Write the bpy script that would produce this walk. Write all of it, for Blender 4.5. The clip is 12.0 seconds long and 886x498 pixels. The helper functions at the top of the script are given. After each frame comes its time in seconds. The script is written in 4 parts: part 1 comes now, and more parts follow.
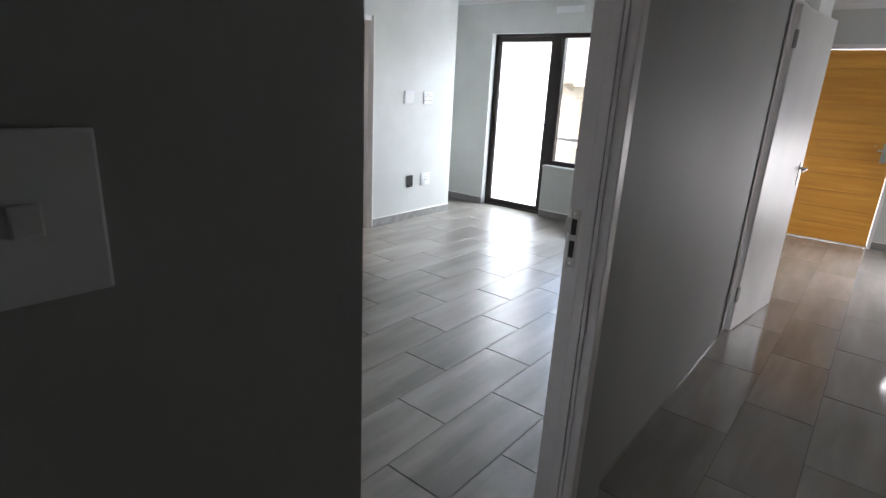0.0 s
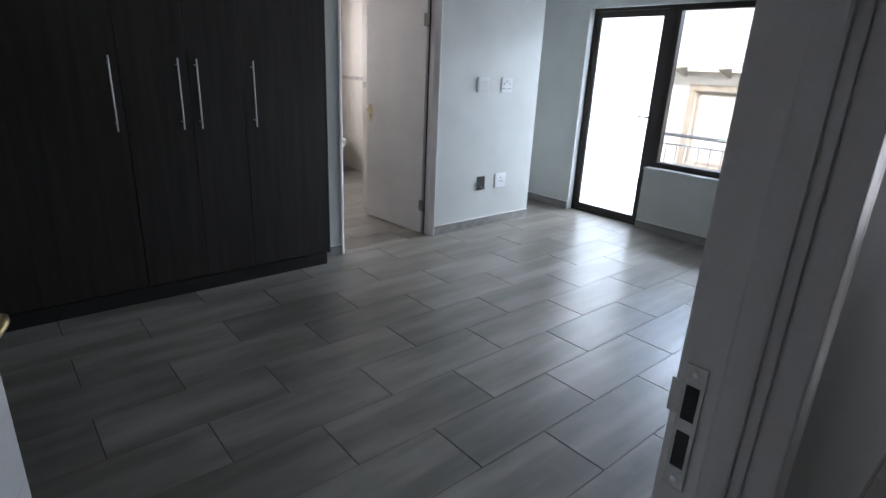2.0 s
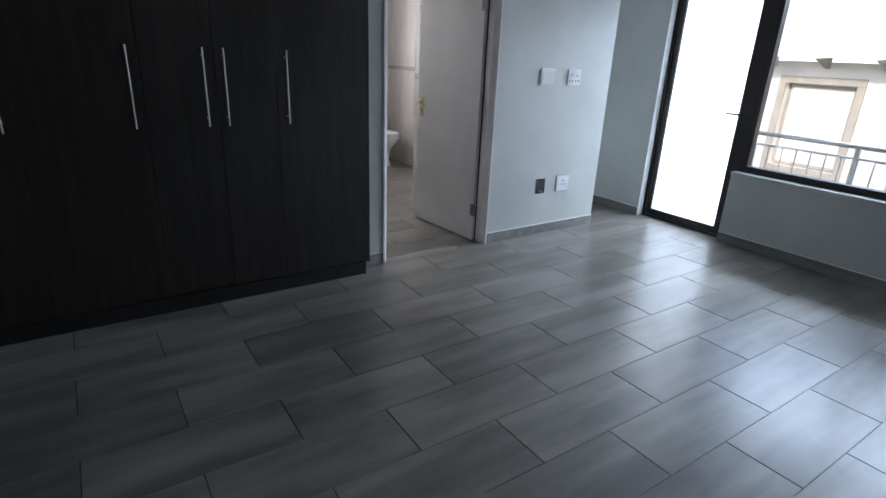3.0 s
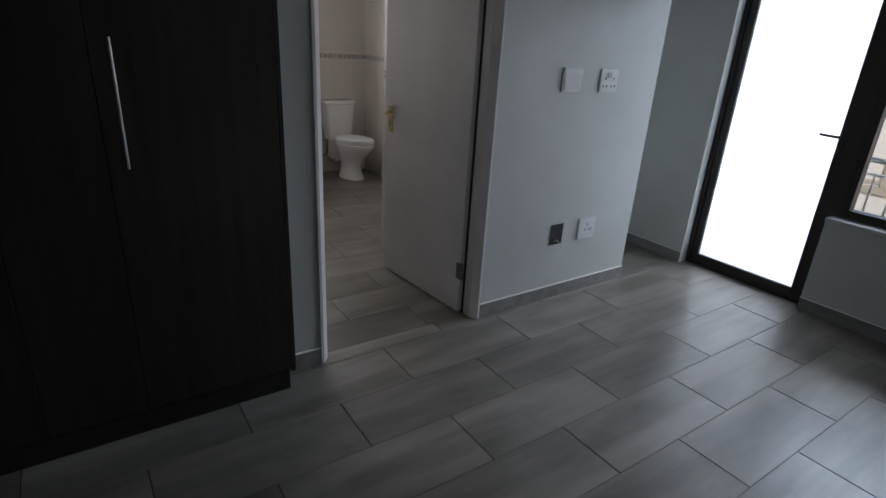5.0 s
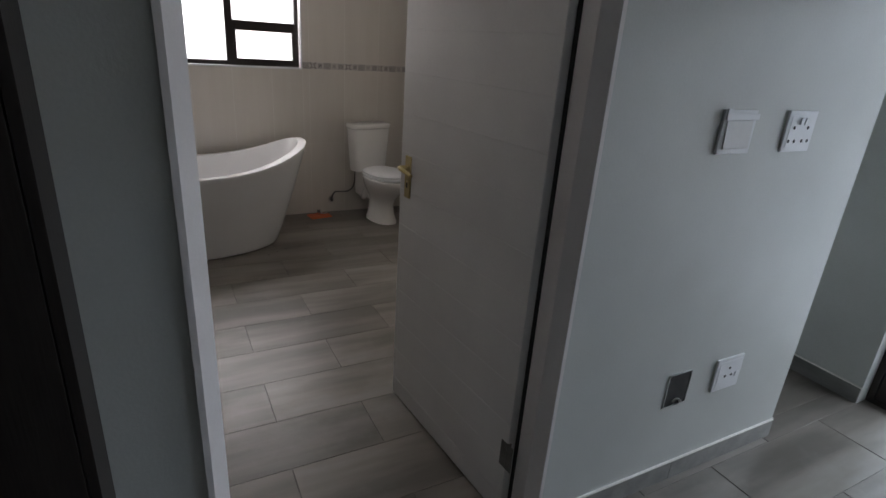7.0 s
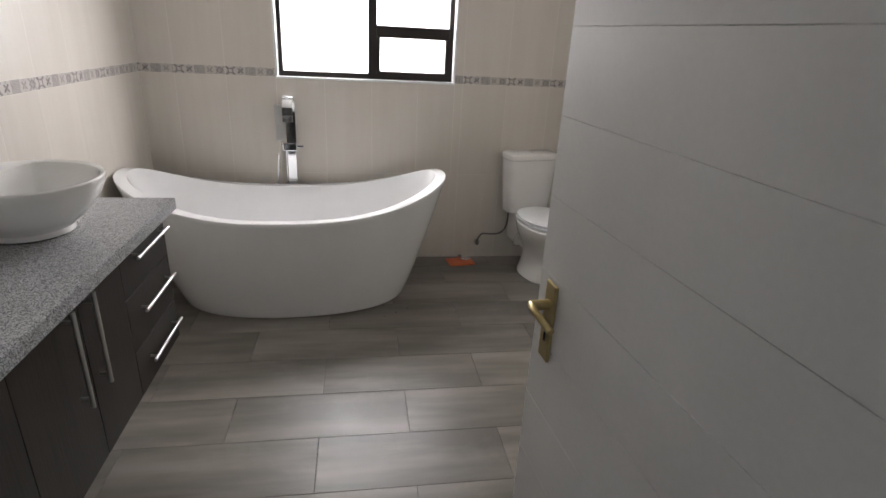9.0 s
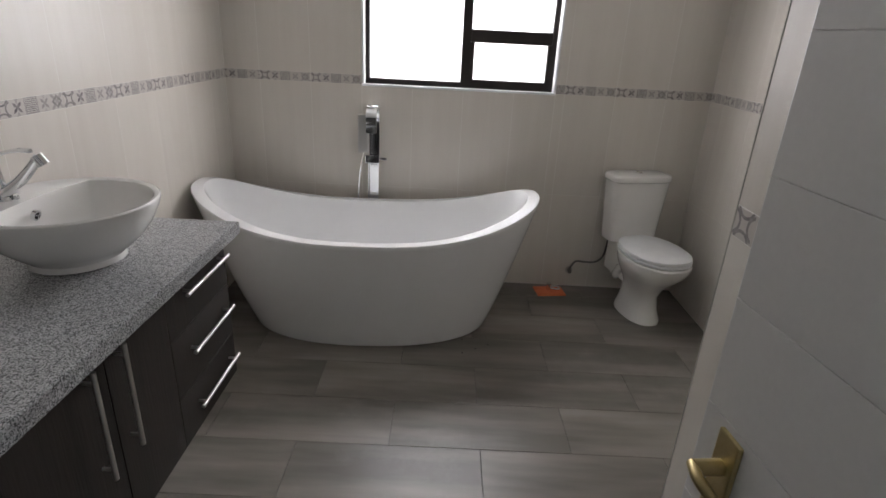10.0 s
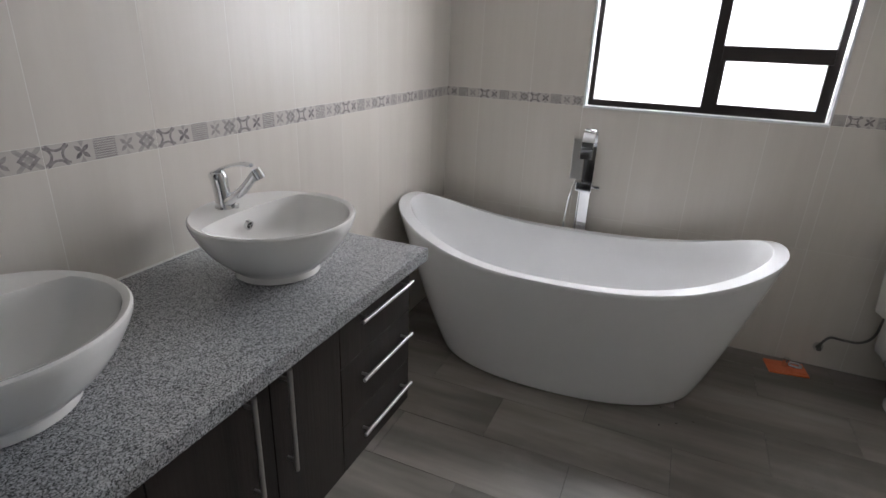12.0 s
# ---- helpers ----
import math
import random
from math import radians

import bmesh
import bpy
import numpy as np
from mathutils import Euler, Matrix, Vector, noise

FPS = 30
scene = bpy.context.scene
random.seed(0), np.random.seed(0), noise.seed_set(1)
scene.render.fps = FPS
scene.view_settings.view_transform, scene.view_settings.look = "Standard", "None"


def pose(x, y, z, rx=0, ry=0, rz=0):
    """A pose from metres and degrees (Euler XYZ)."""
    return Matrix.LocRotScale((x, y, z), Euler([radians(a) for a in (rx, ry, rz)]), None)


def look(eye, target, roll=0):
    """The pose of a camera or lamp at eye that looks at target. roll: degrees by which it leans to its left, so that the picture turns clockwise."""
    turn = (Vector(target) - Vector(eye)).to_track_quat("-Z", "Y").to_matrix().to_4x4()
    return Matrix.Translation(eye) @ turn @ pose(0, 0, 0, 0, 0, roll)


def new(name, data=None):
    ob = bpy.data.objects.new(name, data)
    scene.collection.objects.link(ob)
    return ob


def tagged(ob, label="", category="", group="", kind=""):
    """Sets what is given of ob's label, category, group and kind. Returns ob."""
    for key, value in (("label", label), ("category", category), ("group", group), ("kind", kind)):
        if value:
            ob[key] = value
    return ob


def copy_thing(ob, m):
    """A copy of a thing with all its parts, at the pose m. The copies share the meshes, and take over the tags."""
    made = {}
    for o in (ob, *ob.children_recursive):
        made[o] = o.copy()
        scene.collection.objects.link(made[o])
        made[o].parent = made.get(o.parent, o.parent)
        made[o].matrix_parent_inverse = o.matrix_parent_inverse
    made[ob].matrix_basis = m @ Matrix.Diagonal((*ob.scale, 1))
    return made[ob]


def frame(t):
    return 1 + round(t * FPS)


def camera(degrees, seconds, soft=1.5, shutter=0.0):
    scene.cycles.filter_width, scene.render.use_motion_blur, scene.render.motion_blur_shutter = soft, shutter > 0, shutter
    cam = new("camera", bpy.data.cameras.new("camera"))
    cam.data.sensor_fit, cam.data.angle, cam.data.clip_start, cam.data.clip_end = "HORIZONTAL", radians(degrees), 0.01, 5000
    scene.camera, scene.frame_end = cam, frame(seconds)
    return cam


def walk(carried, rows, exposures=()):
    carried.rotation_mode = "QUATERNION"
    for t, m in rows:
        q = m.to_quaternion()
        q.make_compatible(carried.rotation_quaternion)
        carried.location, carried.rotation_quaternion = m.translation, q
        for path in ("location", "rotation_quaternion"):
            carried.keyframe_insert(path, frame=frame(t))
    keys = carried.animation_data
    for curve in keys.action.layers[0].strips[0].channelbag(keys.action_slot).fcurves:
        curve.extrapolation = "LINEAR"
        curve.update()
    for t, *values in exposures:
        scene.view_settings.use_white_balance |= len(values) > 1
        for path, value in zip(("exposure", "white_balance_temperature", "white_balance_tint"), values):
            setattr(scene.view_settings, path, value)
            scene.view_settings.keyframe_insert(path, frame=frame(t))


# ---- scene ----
cam = camera(78.9, 12.0)
PATH = [
    (0, (0.000, 0.000, 1.500), (-1.198, 1.491, 0.915), 3.02),
    (0.5, (-0.102, 0.212, 1.497), (-1.279, 1.713, 0.896), 2.99),
    (1, (-0.199, 0.443, 1.486), (-1.400, 1.920, 0.873), 2.89),
    (1.5, (-0.308, 0.627, 1.490), (-1.601, 2.018, 0.864), 2.71),
    (2, (-0.422, 0.793, 1.498), (-1.851, 2.035, 0.853), 2.65),
    (2.5, (-0.551, 0.968, 1.488), (-2.076, 2.081, 0.828), 2.54),
    (3, (-0.754, 1.135, 1.498), (-2.303, 2.199, 0.812), 2.50),
    (5, (-1.919, 2.050, 1.523), (-3.442, 3.122, 0.795), 3.40),
    (5.5, (-2.189, 2.288, 1.535), (-3.719, 3.352, 0.810), 3.30),
    (6, (-2.460, 2.531, 1.526), (-4.008, 3.578, 0.814), 3.50),
    (6.5, (-2.759, 2.725, 1.526), (-4.346, 3.711, 0.811), 3.50),
    (7, (-3.074, 2.873, 1.537), (-4.711, 3.769, 0.819), 4.10),
    (9, (-4.061, 3.355, 1.547), (-5.894, 3.663, 0.810), 3.03),
    (9.5, (-4.246, 3.370, 1.546), (-6.097, 3.532, 0.807), 3.00),
    (10, (-4.425, 3.360, 1.551), (-6.283, 3.368, 0.810), 2.92),
    (10.5, (-4.555, 3.362, 1.558), (-6.397, 3.133, 0.814), 2.66),
    (11, (-4.620, 3.357, 1.562), (-6.423, 2.908, 0.822), 2.42),
    (11.5, (-4.645, 3.358, 1.562), (-6.407, 2.760, 0.829), 2.33),
    (12, (-4.661, 3.353, 1.564), (-6.377, 2.626, 0.838), 2.26),
]
walk(cam, [(t, look(eye, target, roll)) for t, eye, target, roll in PATH],
     exposures=[(0.0, 2.85, 6700, 17), (1.0, 2.35, 6500, 17), (2.0, 2.2, 6150, 16), (3.0, 1.9, 5900, 15), (5.0, 0.85, 6300, 16.5), (6.0, 0.45, 6350, 16.5), (7.0, 0.72, 6450, 16), (9.0, 1.65, 6350, 14), (9.5, 1.5, 6300, 14), (10.5, 1.1, 6180, 13.5), (12.0, 1.3, 6030, 13)])

# ---- world, sun and daylight ----
world = bpy.data.worlds.new("sky")
scene.world = world
world.use_nodes = True
wn, wl = world.node_tree.nodes, world.node_tree.links
sky = wn.new("ShaderNodeTexSky")
sky.sky_type, sky.sun_disc = "NISHITA", False
sky.sun_elevation, sky.sun_rotation = radians(31), radians(159)
wl.new(sky.outputs[0], wn["Background"].inputs[0])
wn["Background"].inputs[1].default_value = 0.13
sun = bpy.data.lights.new("sun", "SUN")
sun.energy, sun.angle, sun.color = 1.15, radians(0.6), (1.0, 0.95, 0.88)
new("sun", sun).matrix_world = look((0, 0, 0), (-0.30, 0.80, -0.52))


def sky_lamp(name, place, aim, width, height, watts, colour):
    lamp = bpy.data.lights.new(name, "AREA")
    lamp.shape, lamp.size, lamp.size_y, lamp.energy, lamp.color = "RECTANGLE", width, height, watts, colour
    ob = new(name, lamp)
    ob.matrix_world = look(place, aim)
    return ob


sky_lamp("patio_daylight", (-3.635, 5.985, 1.06), (-3.635, 4.0, 1.06), 0.72, 1.95, 7, (0.84, 0.93, 1.0))
sky_lamp("window_daylight", (-1.7, 8.2, 3.55), (-2.0, 2.2, 2.4), 4.2, 2.0, 245, (0.75, 0.885, 1.0))
sky_lamp("bathroom_daylight", (-7.93, 3.42, 1.69), (-6.0, 3.42, 1.69), 1.06, 0.80, 14, (1.0, 0.97, 0.94))
# added lamp for the unseen hall window's daylight, set mostly below its opening
sky_lamp("hall_daylight", (1.02, 6.0, 0.75), (-0.6, 4.9, -0.15), 1.5, 0.9, 7.2, (0.94, 0.97, 1.0))


# ---- materials ----
def surface(name, low, high, rough=0.5, metal=0.0, scale=(6, 6, 6), fine=60, bump=0.05, spread=0.0, coat=0.0, vary=0.0, detail=5, grain=0.3, dust=0.0):
    """A surface whose colour drifts between two tones at two scales, with fine relief."""
    m = bpy.data.materials.new(name)
    m.use_nodes = True
    n, l = m.node_tree.nodes, m.node_tree.links
    b = n["Principled BSDF"]
    co = n.new("ShaderNodeTexCoord")
    mp = n.new("ShaderNodeMapping")
    mp.inputs["Scale"].default_value = scale
    l.new(co.outputs["Object"], mp.inputs[0])
    big = n.new("ShaderNodeTexNoise")
    big.inputs["Scale"].default_value, big.inputs["Detail"].default_value = 1.0, detail
    l.new(mp.outputs[0], big.inputs["Vector"])
    small = n.new("ShaderNodeTexNoise")
    small.inputs["Scale"].default_value, small.inputs["Detail"].default_value = fine / 6, 3
    l.new(mp.outputs[0], small.inputs["Vector"])
    add = n.new("ShaderNodeMath")
    add.operation = "MULTIPLY_ADD"
    add.inputs[1].default_value = grain
    l.new(small.outputs[0], add.inputs[0])
    l.new(big.outputs[0], add.inputs[2])
    ramp = n.new("ShaderNodeValToRGB")
    ramp.color_ramp.elements[0].position, ramp.color_ramp.elements[1].position = 0.45, 0.85
    ramp.color_ramp.elements[0].color, ramp.color_ramp.elements[1].color = (*low, 1), (*high, 1)
    l.new(add.outputs[0], ramp.inputs[0])
    last = ramp.outputs[0]
    if vary:
        info = n.new("ShaderNodeObjectInfo")
        rng = n.new("ShaderNodeMapRange")
        rng.inputs[3].default_value, rng.inputs[4].default_value = 1 - vary, 1 + vary
        l.new(info.outputs["Random"], rng.inputs[0])
        hsv = n.new("ShaderNodeHueSaturation")
        l.new(rng.outputs[0], hsv.inputs["Value"])
        l.new(last, hsv.inputs["Color"])
        last = hsv.outputs[0]
        off = n.new("ShaderNodeVectorMath")
        off.operation = "SCALE"
        off.inputs[0].default_value = (37, 19, 53)
        l.new(info.outputs["Random"], off.inputs[3])
        l.new(off.outputs[0], mp.inputs["Location"])
    cloud = None
    if dust:
        where = n.new("ShaderNodeNewGeometry")
        cloud = n.new("ShaderNodeTexNoise")
        cloud.inputs["Scale"].default_value, cloud.inputs["Detail"].default_value = 1.7, 6
        cloud.inputs["Roughness"].default_value = 0.65
        l.new(where.outputs["Position"], cloud.inputs["Vector"])
        amount = n.new("ShaderNodeMapRange")
        amount.inputs[1].default_value, amount.inputs[2].default_value = 0.52, 0.78
        amount.inputs[4].default_value = dust
        l.new(cloud.outputs[0], amount.inputs[0])
        film = n.new("ShaderNodeMix")
        film.data_type = "RGBA"
        film.inputs["B"].default_value = (0.42, 0.41, 0.39, 1)
        l.new(amount.outputs[0], film.inputs["Factor"])
        l.new(last, film.inputs["A"])
        last = film.outputs["Result"]
    l.new(last, b.inputs["Base Color"])
    b.inputs["Metallic"].default_value = metal
    rr = n.new("ShaderNodeMapRange")
    rr.inputs[3].default_value, rr.inputs[4].default_value = max(0.02, rough - spread), rough + spread
    l.new(big.outputs[0], rr.inputs[0])
    if dust:
        rough_sum = n.new("ShaderNodeMath")
        rough_sum.operation = "MULTIPLY_ADD"
        rough_sum.inputs[1].default_value = 0.5
        l.new(amount.outputs[0], rough_sum.inputs[0])
        l.new(rr.outputs[0], rough_sum.inputs[2])
        l.new(rough_sum.outputs[0], b.inputs["Roughness"])
    else:
        l.new(rr.outputs[0], b.inputs["Roughness"])
    b.inputs["Coat Weight"].default_value = coat
    b.inputs["Coat Roughness"].default_value = 0.05 if rough < 0.3 else 0.2
    if bump:
        bp = n.new("ShaderNodeBump")
        bp.inputs["Strength"].default_value, bp.inputs["Distance"].default_value = bump, 0.01
        l.new(small.outputs[0], bp.inputs["Height"])
        l.new(bp.outputs[0], b.inputs["Normal"])
    return m


paint_grey = surface("pale_grey_green_paint", (0.535, 0.55, 0.525), (0.615, 0.63, 0.605), 0.45, scale=(2, 2, 2), fine=400, bump=0.06, spread=0.05)
wall_edge = surface("white_edge_trim", (0.60, 0.57, 0.52), (0.68, 0.65, 0.60), 0.2, scale=(3, 3, 3), fine=120, bump=0.02)
# the rooms' pale grey paint, with the hall's weaker light put into its colour
paint_hall_dimmed = surface("hall_paint_dimmed", (0.36, 0.365, 0.355), (0.42, 0.425, 0.41), 0.62, scale=(1.3, 1.3, 0.7), fine=300, bump=0.03, spread=0.06)
ceiling_white = surface("ceiling_white", (0.76, 0.76, 0.75), (0.82, 0.82, 0.81), 0.7, scale=(2, 2, 2), fine=300)
skirting_tile = surface("skirting_tile", (0.19, 0.19, 0.18), (0.30, 0.29, 0.275), 0.3, scale=(1.5, 12, 12), fine=60)
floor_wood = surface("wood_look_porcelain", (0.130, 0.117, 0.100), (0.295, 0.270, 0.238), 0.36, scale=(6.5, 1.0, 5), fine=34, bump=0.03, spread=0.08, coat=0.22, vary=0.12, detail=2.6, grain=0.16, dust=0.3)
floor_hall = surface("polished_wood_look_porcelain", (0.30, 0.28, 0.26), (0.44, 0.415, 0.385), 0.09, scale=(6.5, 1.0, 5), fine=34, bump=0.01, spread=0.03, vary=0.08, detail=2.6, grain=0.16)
grout_dark = surface("dark_grout", (0.045, 0.042, 0.038), (0.075, 0.07, 0.064), 0.9, scale=(30, 30, 30))
wall_tile_mat = surface("cream_ceramic_tile", (0.672, 0.628, 0.568), (0.71, 0.668, 0.61), 0.36, scale=(14, 14, 0.9), fine=30, bump=0.02, spread=0.04, vary=0.015)
grout_pale = surface("pale_grout", (0.80, 0.78, 0.74), (0.88, 0.86, 0.82), 0.85, scale=(30, 30, 30))
door_white = surface("white_door_paint", (0.68, 0.67, 0.66), (0.76, 0.75, 0.735), 0.4, scale=(3, 3, 3), fine=200, bump=0.03)
frame_paint = surface("grey_white_frame_paint", (0.74, 0.70, 0.685), (0.82, 0.785, 0.77), 0.35, scale=(4, 4, 4), fine=200, bump=0.04)
dark_wood = surface("dark_wenge_laminate", (0.012, 0.0092, 0.0078), (0.032, 0.0245, 0.021), 0.48, scale=(22, 22, 1.1), fine=50, bump=0.08, spread=0.05)
dark_edge = surface("dark_laminate_edge", (0.010, 0.009, 0.008), (0.02, 0.018, 0.016), 0.5, scale=(9, 9, 9))
steel = surface("brushed_steel", (0.62, 0.61, 0.59), (0.74, 0.73, 0.71), 0.28, 1.0, scale=(9, 9, 2), fine=300, bump=0.01)
chrome = surface("chrome", (0.78, 0.79, 0.80), (0.84, 0.85, 0.86), 0.06, 1.0, scale=(3, 3, 3), bump=0.0)
brass = surface("worn_brass", (0.52, 0.42, 0.20), (0.66, 0.55, 0.30), 0.3, 1.0, scale=(14, 14, 14), fine=100, bump=0.03, spread=0.08)
hinge_steel = surface("dull_dark_steel", (0.16, 0.155, 0.15), (0.26, 0.25, 0.24), 0.5, 0.8, scale=(14, 14, 14), fine=100, bump=0.03)
nickel = surface("worn_nickel", (0.42, 0.40, 0.36), (0.60, 0.58, 0.54), 0.35, 1.0, scale=(14, 14, 14), fine=100, bump=0.03)
bronze_frame = surface("dark_bronze_aluminium", (0.030, 0.024, 0.022), (0.045, 0.037, 0.034), 0.38, 0.3, scale=(5, 5, 5), fine=200, bump=0.02)
porcelain = surface("white_porcelain", (0.88, 0.87, 0.845), (0.90, 0.89, 0.87), 0.12, scale=(3, 3, 3), bump=0.0, coat=0.5)
acrylic = surface("white_acrylic", (0.85, 0.855, 0.86), (0.88, 0.885, 0.89), 0.17, scale=(3, 3, 3), bump=0.0, coat=0.1)
plastic_white = surface("white_plastic", (0.76, 0.77, 0.78), (0.82, 0.83, 0.84), 0.3, scale=(8, 8, 8), bump=0.0)
black_hole = surface("black_plastic", (0.012, 0.012, 0.012), (0.03, 0.028, 0.026), 0.6, scale=(20, 20, 20))
orange_wood = surface("orange_varnished_timber", (0.60, 0.255, 0.035), (0.74, 0.365, 0.065), 0.4, scale=(1.4, 20, 26), fine=40, bump=0.04, vary=0.05)
orange_box = surface("orange_card", (0.65, 0.13, 0.04), (0.75, 0.19, 0.07), 0.55, scale=(20, 20, 20))
cream_render = surface("cream_render", (0.74, 0.68, 0.58), (0.80, 0.74, 0.65), 0.9, scale=(2, 2, 2), fine=200, bump=0.15)
beige_trim = surface("beige_plaster_trim", (0.40, 0.33, 0.25), (0.47, 0.40, 0.31), 0.9, scale=(3, 3, 3), fine=200)
roof_tile = surface("pale_roof_tile", (0.46, 0.41, 0.36), (0.60, 0.55, 0.49), 0.85, scale=(6, 6, 6), vary=0.08)
concrete = surface("concrete", (0.30, 0.29, 0.27), (0.42, 0.40, 0.38), 0.9, scale=(3, 3, 3), fine=100, bump=0.2)
ground_mat = surface("dry_ground", (0.16, 0.14, 0.10), (0.24, 0.21, 0.16), 0.95, scale=(0.4, 0.4, 0.4), fine=100, bump=0.3)


def glass(name, frosted):
    m = bpy.data.materials.new(name)
    m.use_nodes = True
    n, l = m.node_tree.nodes, m.node_tree.links
    n.remove(n["Principled BSDF"])
    out = n["Material Output"]
    clear = n.new("ShaderNodeBsdfTranslucent" if frosted else "ShaderNodeBsdfTransparent")
    clear.inputs[0].default_value = (0.93, 0.94, 0.94, 1)
    gloss = n.new("ShaderNodeBsdfGlossy")
    gloss.inputs["Roughness"].default_value = 0.15 if frosted else 0.02
    fr = n.new("ShaderNodeFresnel")
    fr.inputs[0].default_value = 1.45
    mix = n.new("ShaderNodeMixShader")
    l.new(fr.outputs[0], mix.inputs[0])
    l.new(clear.outputs[0], mix.inputs[1])
    l.new(gloss.outputs[0], mix.inputs[2])
    l.new(mix.outputs[0], out.inputs[0])
    return m


clear_glass = glass("clear_glass", False)
frosted_glass = glass("frosted_glass", True)


def speckled_granite():
    m = bpy.data.materials.new("speckled_grey_granite")
    m.use_nodes = True
    n, l = m.node_tree.nodes, m.node_tree.links
    b = n["Principled BSDF"]
    co = n.new("ShaderNodeTexCoord")
    v = n.new("ShaderNodeTexVoronoi")
    v.inputs["Scale"].default_value = 420
    l.new(co.outputs["Object"], v.inputs["Vector"])
    ramp = n.new("ShaderNodeValToRGB")
    ramp.color_ramp.interpolation = "CONSTANT"
    stops = ((0.0, 0.05), (0.22, 0.18), (0.40, 0.36), (0.72, 0.58))
    ramp.color_ramp.elements[0].color = (0.03, 0.032, 0.035, 1)
    ramp.color_ramp.elements[1].position, ramp.color_ramp.elements[1].color = 0.18, (0.18, 0.185, 0.192, 1)
    for p, g in stops[2:]:
        e = ramp.color_ramp.elements.new(p)
        e.color = (g * 0.98, g, g * 1.03, 1)
    sep = n.new("ShaderNodeSeparateColor")
    l.new(v.outputs["Color"], sep.inputs[0])
    l.new(sep.outputs[0], ramp.inputs[0])
    l.new(ramp.outputs[0], b.inputs["Base Color"])
    b.inputs["Roughness"].default_value = 0.28
    return m


granite = speckled_granite()


def patterned_border():
    """Grey and white patchwork: five square motifs to a strip, by the strip's own coordinates."""
    m = bpy.data.materials.new("patchwork_border_tile")
    m.use_nodes = True
    n, l = m.node_tree.nodes, m.node_tree.links
    b = n["Principled BSDF"]
    co = n.new("ShaderNodeTexCoord")
    sep = n.new("ShaderNodeSeparateXYZ")
    l.new(co.outputs["Object"], sep.inputs[0])

    def op(kind, a, c=None, d=None):
        q = n.new("ShaderNodeMath")
        q.operation = kind
        for i, s in enumerate((a, c, d)):
            if s is None:
                continue
            if isinstance(s, (int, float)):
                q.inputs[i].default_value = s
            else:
                l.new(s, q.inputs[i])
        return q.outputs[0]

    u = op("MULTIPLY", op("ADD", sep.outputs[0], 0.15), 1 / 0.06)
    cell = op("FLOOR", u)
    fu = op("SUBTRACT", op("FRACT", u), 0.5)
    fv = op("MULTIPLY", sep.outputs[2], 1 / 0.054)
    au, av = op("ABSOLUTE", fu), op("ABSOLUTE", fv)
    diag = op("ABSOLUTE", op("SUBTRACT", au, av))
    sum_uv = op("ADD", au, av)
    # four leaf-shaped arms on the diagonals, with small wedges between them
    arms = op("LESS_THAN", diag, op("MULTIPLY_ADD", op("SINE", op("MULTIPLY", sum_uv, 5.5)), 0.11, 0.02))
    wedge = op("LESS_THAN", op("ADD", op("MULTIPLY", au, 2.2), op("SUBTRACT", 0.5, av)), 0.3)
    cross = op("MAXIMUM", arms, op("MULTIPLY", wedge, 0.45))
    lattice = op("MAXIMUM", op("LESS_THAN", op("ABSOLUTE", op("SUBTRACT", sum_uv, 0.33)), 0.10), op("MULTIPLY", op("LESS_THAN", diag, 0.13), 0.6))
    lines = op("GREATER_THAN", op("SINE", op("MULTIPLY", op("ADD", fv, op("MULTIPLY", op("SINE", op("MULTIPLY", fu, 50)), 0.02)), 56)), -0.25)
    # arcs that bulge in from the four sides
    du, dv = op("SUBTRACT", au, 0.62), op("SUBTRACT", av, 0.62)
    arc_u = op("ABSOLUTE", op("SUBTRACT", op("SQRT", op("ADD", op("MULTIPLY", du, du), op("MULTIPLY", fv, fv))), 0.40))
    arc_v = op("ABSOLUTE", op("SUBTRACT", op("SQRT", op("ADD", op("MULTIPLY", fu, fu), op("MULTIPLY", dv, dv))), 0.40))
    arcs = op("LESS_THAN", op("MINIMUM", arc_u, arc_v), 0.055)

    def pick(k, s, dark):
        return op("MULTIPLY", op("MULTIPLY", s, op("COMPARE", cell, float(k), 0.5)), dark)

    mask = op("ADD", op("ADD", pick(0, lattice, 0.75), pick(1, cross, 0.55)), op("ADD", op("ADD", pick(2, lines, 0.85), pick(3, cross, 0.95)), pick(4, arcs, 0.85)))
    wear = n.new("ShaderNodeTexNoise")
    wear.inputs["Scale"].default_value, wear.inputs["Detail"].default_value = 75, 3
    l.new(co.outputs["Object"], wear.inputs["Vector"])
    tone = op("MULTIPLY_ADD", op("SINE", op("MULTIPLY", cell, 2.3)), 0.07, 0.10)
    worn = op("ADD", op("MULTIPLY", mask, op("MULTIPLY_ADD", wear.outputs[0], 1.1, 0.25)), op("MULTIPLY", tone, wear.outputs[0]))
    full = op("MINIMUM", worn, 1.0)
    mix = n.new("ShaderNodeMix")
    mix.data_type = "RGBA"
    mix.inputs["A"].default_value, mix.inputs["B"].default_value = (0.60, 0.56, 0.52, 1), (0.125, 0.105, 0.115, 1)
    l.new(full, mix.inputs["Factor"])
    l.new(mix.outputs["Result"], b.inputs["Base Color"])
    b.inputs["Roughness"].default_value = 0.4
    return m


border_mat = patterned_border()


